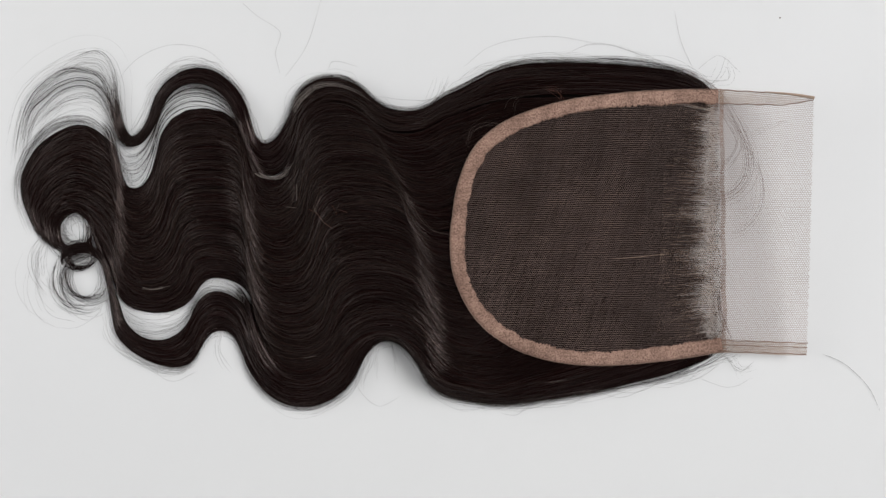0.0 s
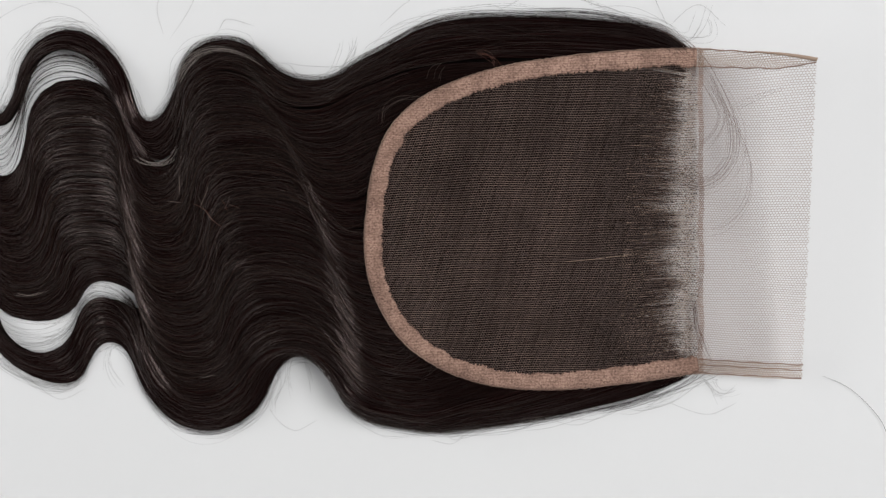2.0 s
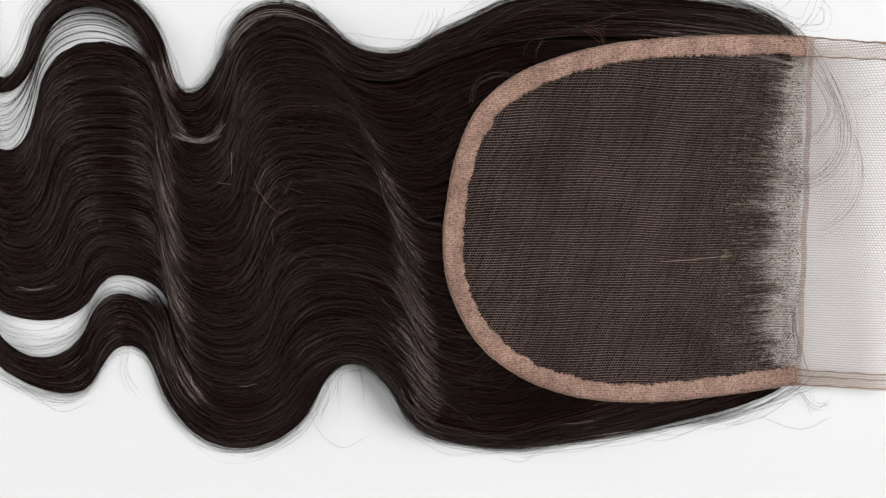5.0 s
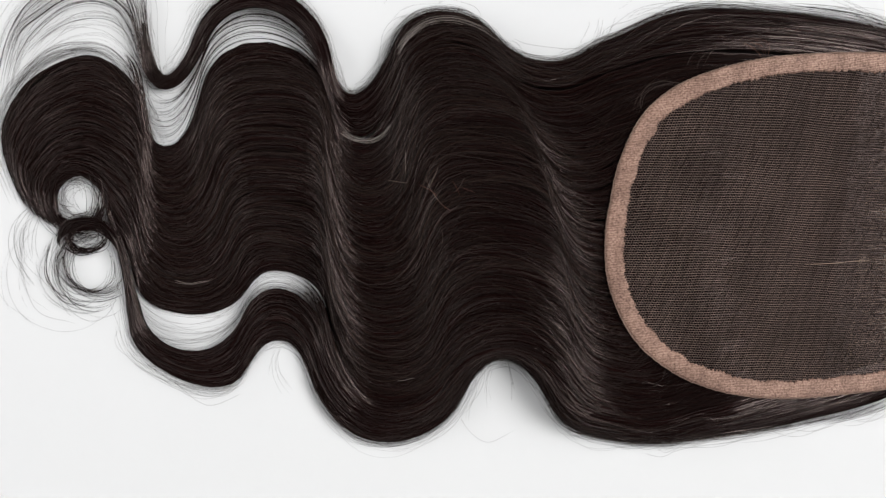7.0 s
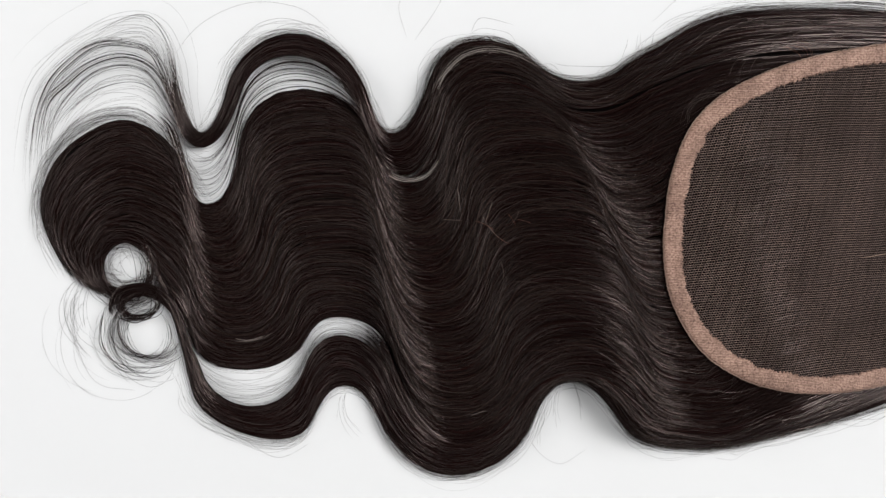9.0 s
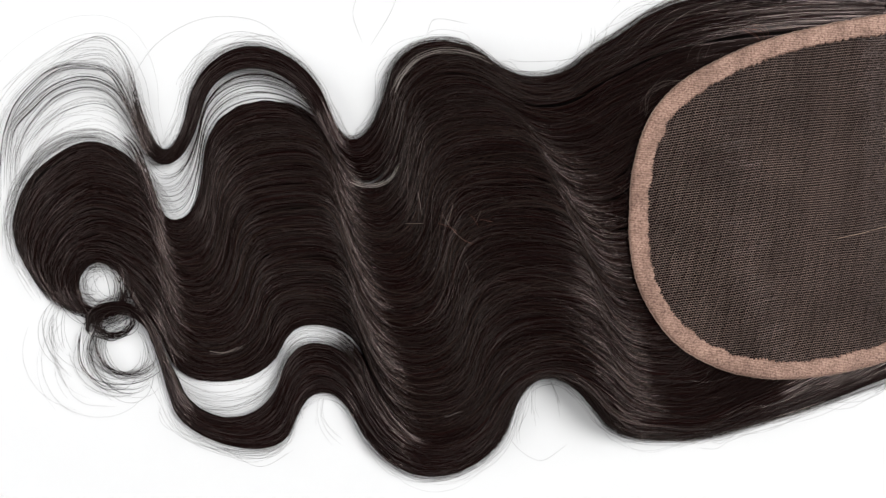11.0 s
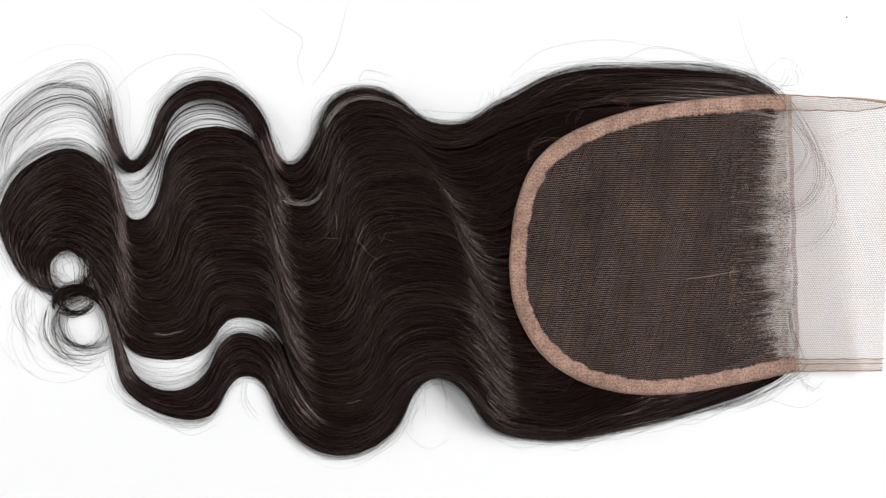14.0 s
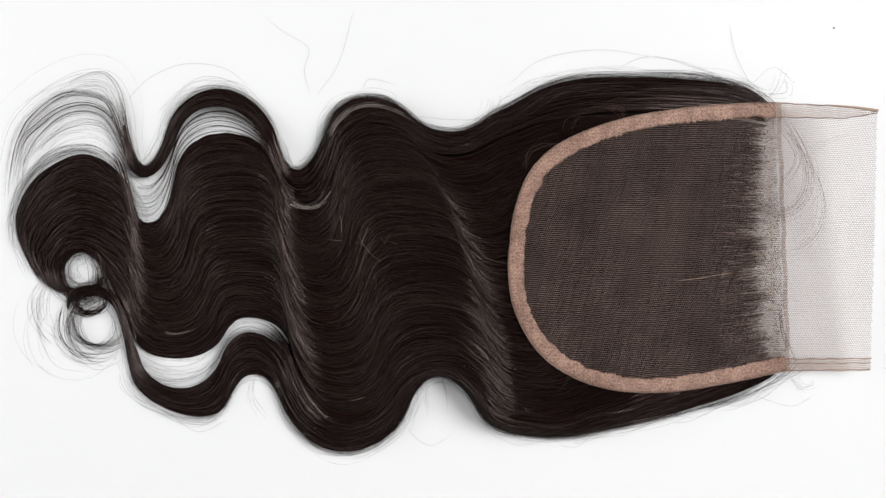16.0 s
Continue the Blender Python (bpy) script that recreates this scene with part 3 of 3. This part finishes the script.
ringlet("sparse wide curl of thin hair tips", (-188, -31), (12, 13), 120, 120, 16, 0.12, 0.06, 1, FINE, drift=0.2)
ringlet("loose dark hairs round the curl", (-180.5, -16.0), (10.6, 9.8), 100, 330, 18, 0.12, 0.09, 4, HAIR, drift=0.3)
ringlet("loose dark hairs of the open curl", (-175.4, -35.2), (10.8, 10.4), 125, 235, 7, 0.12, 0.1, 3, HAIR, drift=0.25)
ringlet("few stray hairs below the curls", (-186, -40), (16, 16), 150, 120, 6, 0.15, 0.035, 1, FINE, drift=0.3)


def bundle(name, points, count, spread, width, mat, label, height=1.0, fan=0.5, reach=0.25, under=False):
    """Hairs that run together along a line, leave it one by one and end at different lengths."""
    p = np.array(points, dtype=float)
    last = len(p) - 1
    paths = []
    for _ in range(count):
        s = np.linspace(0, 1, 44)
        begin, end = 0.12 * last * rng.random() ** 2, last * (1 - reach * rng.random() ** 1.5)
        xy = spline(p, begin + (end - begin) * s)
        d = np.gradient(xy, axis=0)
        side = np.stack([-d[:, 1], d[:, 0]], -1) / (np.linalg.norm(d, axis=1, keepdims=True) + 1e-9)
        n = rng.standard_normal(3)
        off = spread * (n[0] * (1 - fan + 2 * fan * s) + 0.45 * n[1] * np.sin(s * (3 + 4 * rng.random()) + 6.28 * rng.random()))
        xy = xy + side * off[:, None]
        z = lace_z(xy[:, 0], xy[:, 1]) - 0.8 if under else height * (0.6 + 0.6 * rng.random()) + 0.3 * np.sin(s * 5 + n[2])
        paths.append(np.concatenate([xy, np.maximum(0.15, z * np.ones(44))[:, None]], -1))
    verts, quads = ribbons(np.array(paths), width * (0.6 + 0.7 * rng.random(count)))
    return tagged(mesh_object(name, verts, quads, mat, closure, label), kind="stuff")


# The fan of hair tips that rises out of the upper lock.
RISE = [(-148, 32.0), (-154.2, 26.0), (-158.6, 27.5)]
bundle("loose_hair", RISE + [(-161.0, 40), (-161.2, 52.7), (-165.0, 62.0), (-170.8, 65.5), (-180.4, 62.5), (-189.4, 56.6), (-197.4, 49.6)], 4, 0.5, 0.1, HAIR, "outermost dark hairs of the fan", 4)
bundle("loose_hair", RISE + [(-161.4, 40), (-162.5, 50), (-167.0, 60.0), (-176, 61.5), (-186.4, 57.5), (-196.4, 50.6), (-204, 41), (-208.2, 24), (-210.1, 6.1)], 22, 2.6, 0.045, FINE, "thin hairs of the fan", 3)
FAN = [[(-162.2, 39.5), (-164.9, 48.6), (-168.8, 54.4), (-177.0, 56.7), (-185.3, 56.1), (-193.8, 50.7), (-200.0, 44.3), (-204.5, 34.8), (-206.8, 24.1), (-208, 14)],
       [(-162.6, 39.9), (-166.7, 48.0), (-172.5, 52.0), (-179.5, 52.8), (-187.9, 50.2), (-195.2, 44.9), (-201.4, 39.5), (-204.1, 32.4), (-205.8, 24.5), (-207, 13)],
       [(-162.6, 36.4), (-166.8, 44.4), (-171.4, 48.5), (-178.5, 49.7), (-186.8, 47.3), (-194.2, 41.3), (-199.2, 34.8), (-202.5, 26.5), (-205, 15)],
       [(-162.4, 33.4), (-166, 40.5), (-172, 44.5), (-179.5, 44.6), (-187.5, 42), (-196, 35.5), (-201.5, 27), (-205, 15)],
       [(-162.4, 30.8), (-171.8, 38.3), (-180.1, 38.9), (-188.5, 36.2), (-197.1, 29.9), (-202.2, 20.5), (-205, 10)]]
for line, dark, thin in zip(FAN, (11, 12, 7, 2, 0), (6, 7, 6, 8, 10)):
    if dark:
        bundle("loose_hair", RISE + line, dark, 0.55, 0.12, HAIR, "darker locks of the fan of hair tips", 3.5, fan=0.4)
    bundle("loose_hair", RISE + line, thin, 1.9, 0.05, FINE, "thin hairs of the fan", 3)
bundle("loose_hair", [(-152, 6), (-158, 16), (-163, 24), (-172, 33.2), (-182, 34.2), (-192, 30.5), (-201, 20.5), (-206.2, 8), (-207.5, -4)], 34, 1.3, 0.06, FINE, "thin hairs along the upper edge of the main lock's tip", 3.5, fan=0.2)
bundle("loose_hair", [(-155.2, 4.8), (-157.7, 10.4), (-159.3, 17.1), (-161.0, 23.7), (-162.9, 29.8), (-166.5, 34.0)], 46, 0.8, 0.13, HAIR, "dark hairs that close the hollow before the tip", 5.5, fan=0.3, reach=0.4)
bundle("loose_hair", [(-184.0, -28.3), (-182.8, -23.7), (-178.6, -21.0), (-171.5, -21.1), (-166.6, -25.3), (-163.8, -31.7), (-161.9, -40.2), (-160.5, -48.8)], 34, 0.9, 0.13, HAIR, "dark lock that winds out of the small curl", 5.5, fan=0.2)
bundle("loose_hair", [(-187.9, -26.9), (-189.9, -34.2), (-189.1, -41.4), (-183.7, -47.7), (-175.9, -49.0)], 7, 0.5, 0.12, HAIR, "crisp dark hairs of the open curl", 3, fan=0.4)
bundle("loose_hair", [(-183.6, -28.9), (-183.7, -35.4), (-180.1, -41.8), (-172.3, -44.9), (-166.6, -42.9), (-164.5, -36.3)], 7, 0.5, 0.12, HAIR, "crisp dark hairs of the open curl", 3, fan=0.4)


def stray(name, points, width, label="", parent=closure, mat=FINE, lift=0.6):
    """One hair along a few points, in millimetres on the table."""
    p = np.array(points, dtype=float)
    xy = spline(p, np.linspace(0, len(p) - 1, 40))
    path = np.concatenate([xy, np.full((40, 1), lift)], -1)[None]
    verts, quads = ribbons(path, np.array([width]))
    return mesh_object(name, verts, quads, mat, parent, label)


def flyaways(label, guide, spans, count, reach, out):
    """Thin hairs that leave the outline of a lock and bend away from it."""
    paths = []
    for _ in range(count):
        a, b = spans[rng.integers(len(spans))]
        u0 = a + (b - a) * rng.random()
        u = u0 + np.linspace(0, 1, 30) * (0.6 + 1.2 * rng.random())
        p = spline(GUIDES[guide], u, PULL)
        d = np.gradient(p, axis=0)
        side = np.stack([-d[:, 1], d[:, 0]], -1) / (np.linalg.norm(d, axis=1, keepdims=True) + 1e-9) * out
        far = reach * rng.random() ** 1.6
        s = np.linspace(0, 1, 30)[:, None]
        bend = far * (np.sin(s * math.pi * (0.5 + 0.5 * rng.random())) + 0.15 * np.sin(s * 9 + 6.28 * rng.random()))
        paths.append(np.concatenate([p + side * (bend + 0.4), np.full((30, 1), 0.5 + 3 * rng.random())], -1))
    verts, quads = ribbons(np.array(paths), 0.032 + 0.035 * rng.random(count))
    return tagged(mesh_object("flyaway_hair", verts, quads, FINE, closure, label), kind="stuff")


flyaways("thin flyaway hairs along the upper edge", 0, [(0.2, 2.4), (2, 4.2), (6.2, 7.4), (10.2, 11.4)], 85, 4.5, -1)
flyaways("short fine hairs in the hollows of the upper edge", 0, [(3.6, 6.0), (7.6, 9.8), (11.4, 13.2)], 45, 3.0, -1)
flyaways("fine hair ends along the rounded tip of the main lock", 2, [(14.6, 17.6)], 60, 3.0, -1)
flyaways("thin flyaway hairs along the lower edge", 6, [(0.2, 3), (3, 5.2), (8.2, 9.4), (12.2, 13.6)], 80, 4.5, 1)
flyaways("short fine hairs in the hollows of the lower edge", 6, [(5.0, 8.0), (9.4, 12.0), (1.0, 5.0), (12.0, 14.5)], 60, 3.2, 1)


# Fine hairs that leave the hair's corner and curl under the clear strip.
LOOP = [(76.3, 62.1), (87.7, 58.0), (97.4, 50.1), (104.5, 37.9), (108.2, 27.5), (108.3, 18.0), (104.1, 11.2), (98.6, 9.1), (92.8, 12.7), (88.7, 19.3)]
bundle("baby_hair", LOOP, 9, 0.9, 0.09, BROWN, "fine hairs curling under the clear lace strip", under=True, reach=0.3)
bundle("baby_hair", LOOP[2:], 9, 1.6, 0.07, BROWN, "fine hairs curling under the clear lace strip", under=True, reach=0.4)
bundle("baby_hair", [(91.8, 51.9), (99.8, 40.6), (104.0, 31.2), (100.7, 23.5), (96.2, 20.5)], 7, 0.8, 0.08, BROWN, "fine hairs in a small loop under the lace", under=True)
bundle("baby_hair", [(99.7, 42.5), (107.7, 29.4), (113.0, 16.2), (112.7, 4.7), (106.7, -3.2), (99.3, -4.4)], 8, 1.1, 0.07, BROWN, "fine hairs in a wide loop under the lace", under=True)
bundle("baby_hair", [(121, 40), (116, 38.6), (110, 35.8), (107, 33.2)], 3, 0.6, 0.06, BROWN, "thin hairs under the lace strip", under=True)
bundle("baby_hair", [(99.6, -28.0), (100.9, -36.9), (104.1, -45.6), (108.3, -54.3)], 12, 0.7, 0.09, BROWN, "fine hairs along the lower end of the seam", under=True, reach=0.4)
# Wisps that hang out of the hollows of the lower edge.
for points, count in (([(-42.8, -55.5), (-44.0, -64.7), (-46.9, -72.9), (-47.5, -78.8)], 5), ([(-39.9, -56), (-41.1, -67.0), (-39.7, -76.4)], 4), ([(-35.3, -55.5), (-32.5, -64.7), (-31.3, -70.5)], 3),
                      ([(-119.6, -58), (-120.8, -63.9), (-120.2, -68.3)], 6), ([(-111.1, -57), (-112.3, -62.6), (-110.7, -68.5), (-106.1, -74.4)], 6), ([(-48.6, -69.4), (-45.7, -61.2), (-39.9, -57.1), (-31.9, -58.2), (-26.1, -63.5)], 8)):
    bundle("flyaway_hair", points, count, 0.9, 0.05, FINE, "thin wisps hanging out of a hollow of the lower edge", 2.5, fan=0.6, reach=0.5)
# Thin hairs round the two corners of the hairline.
bundle("flyaway_hair", [(66.8, 62.8), (80.0, 60.1), (91.4, 55.5), (95.8, 59.4), (98.2, 66.9)], 4, 0.8, 0.05, FINE, "thin hairs at the upper corner", 6)
bundle("flyaway_hair", [(53.2, 70.2), (68.6, 63.7), (83.8, 59.2), (93.4, 52.7), (99.4, 44.3)], 3, 0.6, 0.035, FINE, "thin hairs at the upper corner", 6)
bundle("flyaway_hair", [(64.8, 64.7), (83.9, 57.3), (98.8, 55.6), (100.3, 61.3), (96.5, 63.1)], 3, 1.0, 0.05, FINE, "thin hairs at the upper corner", 6)
bundle("flyaway_hair", [(42.0, 64.0), (61.0, 63.4), (76.2, 60.2), (88.7, 54.3), (94, 49)], 18, 0.8, 0.08, HAIR, "dark hairs that bend round the upper corner", 8, fan=0.7)
bundle("flyaway_hair", [(40, 69.0), (53.3, 67.8), (66.7, 63.9), (76.3, 59.1)], 2, 0.8, 0.025, FINE, "thin hairs over the upper edge", 6)
bundle("flyaway_hair", [(70.4, -69.5), (83.0, -65.0), (95.9, -58.2), (103.2, -52.8), (108.5, -46.0)], 16, 0.8, 0.08, HAIR, "dark hairs that bend round the lower corner", 4, fan=0.7, reach=0.4)
bundle("flyaway_hair", [(83.0, -66.5), (97.9, -58.7), (107.2, -54.3), (113.5, -47.0)], 7, 1.6, 0.045, FINE, "thin hairs at the lower corner", 3, reach=0.4)
bundle("flyaway_hair", [(90.4, -61.1), (103.5, -55.4), (110.4, -59.9), (116.9, -58.6)], 4, 1.0, 0.045, FINE, "thin hairs at the lower corner", 2)
bundle("flyaway_hair", [(81.2, -69.6), (94.5, -64.8), (105.4, -56.2), (111.2, -64.8)], 4, 1.2, 0.045, FINE, "thin hairs at the lower corner", 2)
# Highlight along the upper edge of the broad wave, put into pale strand colour.
bundle("surface_hair", [(-78.5, 39.5), (-75, 45), (-69.5, 49.6), (-61.5, 51.2), (-53, 49.2), (-45, 45)], 13, 0.5, 0.065, GLEAM_HAIR, "hairs coloured pale as the highlight along the top of the wave", 11.5, fan=0.1, reach=0.7)
# Pale strands drawn where the white surface gleams through the fold.
bundle("surface_hair", [(-94.1, 13.6), (-90.3, 11.8), (-85.4, 11.6), (-81.2, 14.0), (-78.0, 19.2)], 9, 0.4, 0.08, GLEAM_HAIR, "pale strands standing in for the white surface seen through the fold", 11, fan=0.1, reach=0.4)


def tuft(lines, mat, label, height=20.0):
    """A few short crossed hairs that stand up out of the main lock."""
    paths = []
    for (ax, ay), (bx, by) in lines:
        t = np.linspace(0, 1, 20)
        bow = 0.05 * rng.standard_normal() * np.sin(t * math.pi)
        paths.append(np.stack([ax + (bx - ax) * t - (by - ay) * bow, ay + (by - ay) * t + (bx - ax) * bow, height + 1.2 * t], -1))
    verts, quads = ribbons(np.array(paths), 0.07 + 0.05 * rng.random(len(paths)))
    return tagged(mesh_object("crossed_hair", verts, quads, mat, closure, label), kind="stuff")


# The shine of these crossed hairs is put into a lighter base colour.
tuft([((-77.6, -0.3), (-72.0, -0.6)), ((-62.6, 4.7), (-65.1, -2.0)), ((-66.2, 1.6), (-60.2, -6.8)), ((-57.0, -2.5), (-54.5, 2.1)), ((-73, 9), (-72.4, 2)), ((-60.4, -13.8), (-59.8, -19.0))], LIGHT_HAIR, "short crossed hairs standing out of the main lock, coloured pale for their shine")
tuft([((-55.3, -0.8), (-51.0, -2.0)), ((-63.5, -3), (-57.5, -8.2)), ((-68, -1), (-62, -4)), ((-58, 1), (-55.5, -3))], RUSTY, "short red-brown crossed hairs on the main lock")
bundle("surface_hair", [(26.6, 49.9), (30.5, 48.7), (32.7, 46.9), (33.6, 45.3)], 6, 0.9, 0.06, RUSTY, "short hairs standing up at the edge of the lace base", 19.5)
bundle("surface_hair", [(-0.9, 38.0), (-4.0, 30.9), (-6.2, 25.7), (-5.9, 18.9)], 3, 0.8, 0.05, LIGHT_HAIR, "single hairs lying beside the lace base", 19.5)
bundle("surface_hair", [(16.2, 46.3), (13.9, 44.1), (12.2, 40.6)], 4, 1.0, 0.05, LIGHT_HAIR, "single hairs lying beside the lace base", 19.5)
bundle("surface_hair", [(-25.8, 3.5), (-21.3, -3.4), (-16.0, -8.6), (-8.9, -10.4)], 4, 0.8, 0.05, LIGHT_HAIR, "single hairs lying beside the lace base", 20)
bundle("surface_hair", [(-4.0, 25.8), (-2.4, 31.7), (3.5, 35.2), (10.3, 36.4)], 6, 1.2, 0.05, LIGHT_HAIR, "single hairs lying beside the lace base", 20)
bundle("surface_hair", [(-24.6, 39.7), (-19.5, 44.0), (-15.3, 50.8), (-14.6, 55.1)], 8, 1.2, 0.06, GLINT, "untidy hairs that rise over the upper edge", 14)
# Two small glints of the main lock, given as pale strands.
bundle("surface_hair", [(-146.3, -37.9), (-140.3, -38.8), (-133.5, -36.7)], 3, 0.25, 0.07, GLEAM_HAIR, "short hairs coloured pale as glints on the main lock", 8, fan=0.1)
bundle("surface_hair", [(-71.2, -64.5), (-67.6, -64.2), (-63.6, -63.3)], 2, 0.25, 0.06, GLEAM_HAIR, "short hairs coloured pale as glints on the main lock", 13, fan=0.1)
strands("loose_hair", (0, 1), 46, 0.6, (5.0, 14.5), (0.035, 0.07), FINE, "loose hairs along the upper edge", 0.05, bias=lambda r: -0.14 + 0.2 * r, loose=0.6)
strands("loose_hair", (5, 6), 46, 0.6, (5.0, 15.5), (0.035, 0.07), FINE, "loose hairs along the lower edge", 0.05, bias=lambda r: 0.92 + 0.2 * r, loose=0.6)
# Single stray hairs round the outline.
stray("stray_hair", [(-104.7, 86.8), (-98.1, 81.3), (-88, 74.7), (-89.7, 65.9), (-87.5, 57)], 0.06)
stray("stray_hair", [(-163.7, 50.4), (-152.9, 62.2), (-137.6, 68.6), (-121.9, 67), (-111.9, 59.9)], 0.06)
stray("stray_hair", [(77.5, 84.2), (80.6, 72.2), (86.5, 60.1)], 0.07)
stray("stray_hair", [(86.9, 60.1), (95.6, 66.7), (104.6, 60.1)], 0.06)
stray("stray_hair", [(-84.9, 55.9), (-75.8, 69.2), (-70, 88.9)], 0.06)
stray("stray_hair", [(-66.8, 58.1), (-63.5, 62.5), (-53.4, 60.3)], 0.07)
stray("stray_hair", [(-79.3, -88.3), (-67.7, -85.9), (-63, -78.8)], 0.06)
stray("stray_hair", [(-52.6, -64.7), (-48.7, -78.7), (-40, -85.7), (-30.7, -81)], 0.06)
stray("stray_hair", [(-45.7, -62.3), (-44.6, -69.3), (-47.3, -76.4)], 0.07)
stray("stray_hair", [(103.5, -54.7), (110.5, -61.6), (116, -57.4)], 0.06)
stray("stray_hair", [(90.2, -64), (106.2, -68.6), (116.2, -63.9)], 0.06)
stray("stray_hair", [(-146.4, -73.4), (-134.9, -80.4), (-123.2, -75.6)], 0.07)
stray("stray_hair", [(-202, -28.1), (-194.7, -51.4), (-180.8, -56)], 0.06)
stray("stray_hair", [(-8.6, 60.2), (4.7, 70.1), (26.8, 73.8), (46.8, 71.2)], 0.06)
stray("stray_hair", [(31.4, 65), (46.8, 71.2), (64.6, 66.7), (78, 62.3)], 0.07)
fallen = stray("fallen_hair", [(142.8, -52.7), (150, -55.5), (156.3, -60.2), (162, -66.5), (165.9, -74.3)], 0.1, parent=None)
tagged(fallen, "single fallen brown hair on the white surface", "hair strand")


def crease(points):
    """A thin pale fold of the net along the parting, following the lace."""
    xy = spline(np.array(points), np.linspace(0, len(points) - 1, 40))
    path = np.concatenate([xy, (lace_z(xy[:, 0], xy[:, 1]) + 0.15)[:, None]], -1)[None]
    verts, quads = ribbons(path, np.array([0.13]))
    return mesh_object("lace_crease", verts, quads, HEM, closure, "thin pale crease in the lace along the parting")


crease([(56.6, -16.9), (65.9, -16.0), (72.9, -15.0), (79.0, -14.3)])


def speck(x, y):
    """A grain of dust: a small squashed ball with an uneven outline."""
    bm = bmesh.new()
    bmesh.ops.create_icosphere(bm, subdivisions=1, radius=0.00035)
    for vert in bm.verts:
        vert.co *= 0.8 + 0.4 * rng.random()
        vert.co.z = max(vert.co.z * 0.6 + 0.0002, 0.0)
        vert.co.x, vert.co.y = vert.co.x + x, vert.co.y + y
    return tagged(part("dust_speck", bm, BROWN), "tiny brown speck of dust on the white surface", "speck")


speck(0.1189, 0.0821)

# What is sewn to or lies on a part of the closure moves with that part.
named = {ob.name: ob for ob in closure.children}
for ob in list(closure.children):
    kind = ob.name.split(".")[0]
    host = {"binding_thread": "edge_binding", "hem_thread": "lace_front", "rolled_hem": "lace_front", "hem_fold": "lace_front", "baby_hair": "lace_front",
            "lace_lining": "lace_base", "hair_knot": "lace_base", "lace_crease": "lace_base"}.get(kind)
    if host:
        ob.parent = named[host]
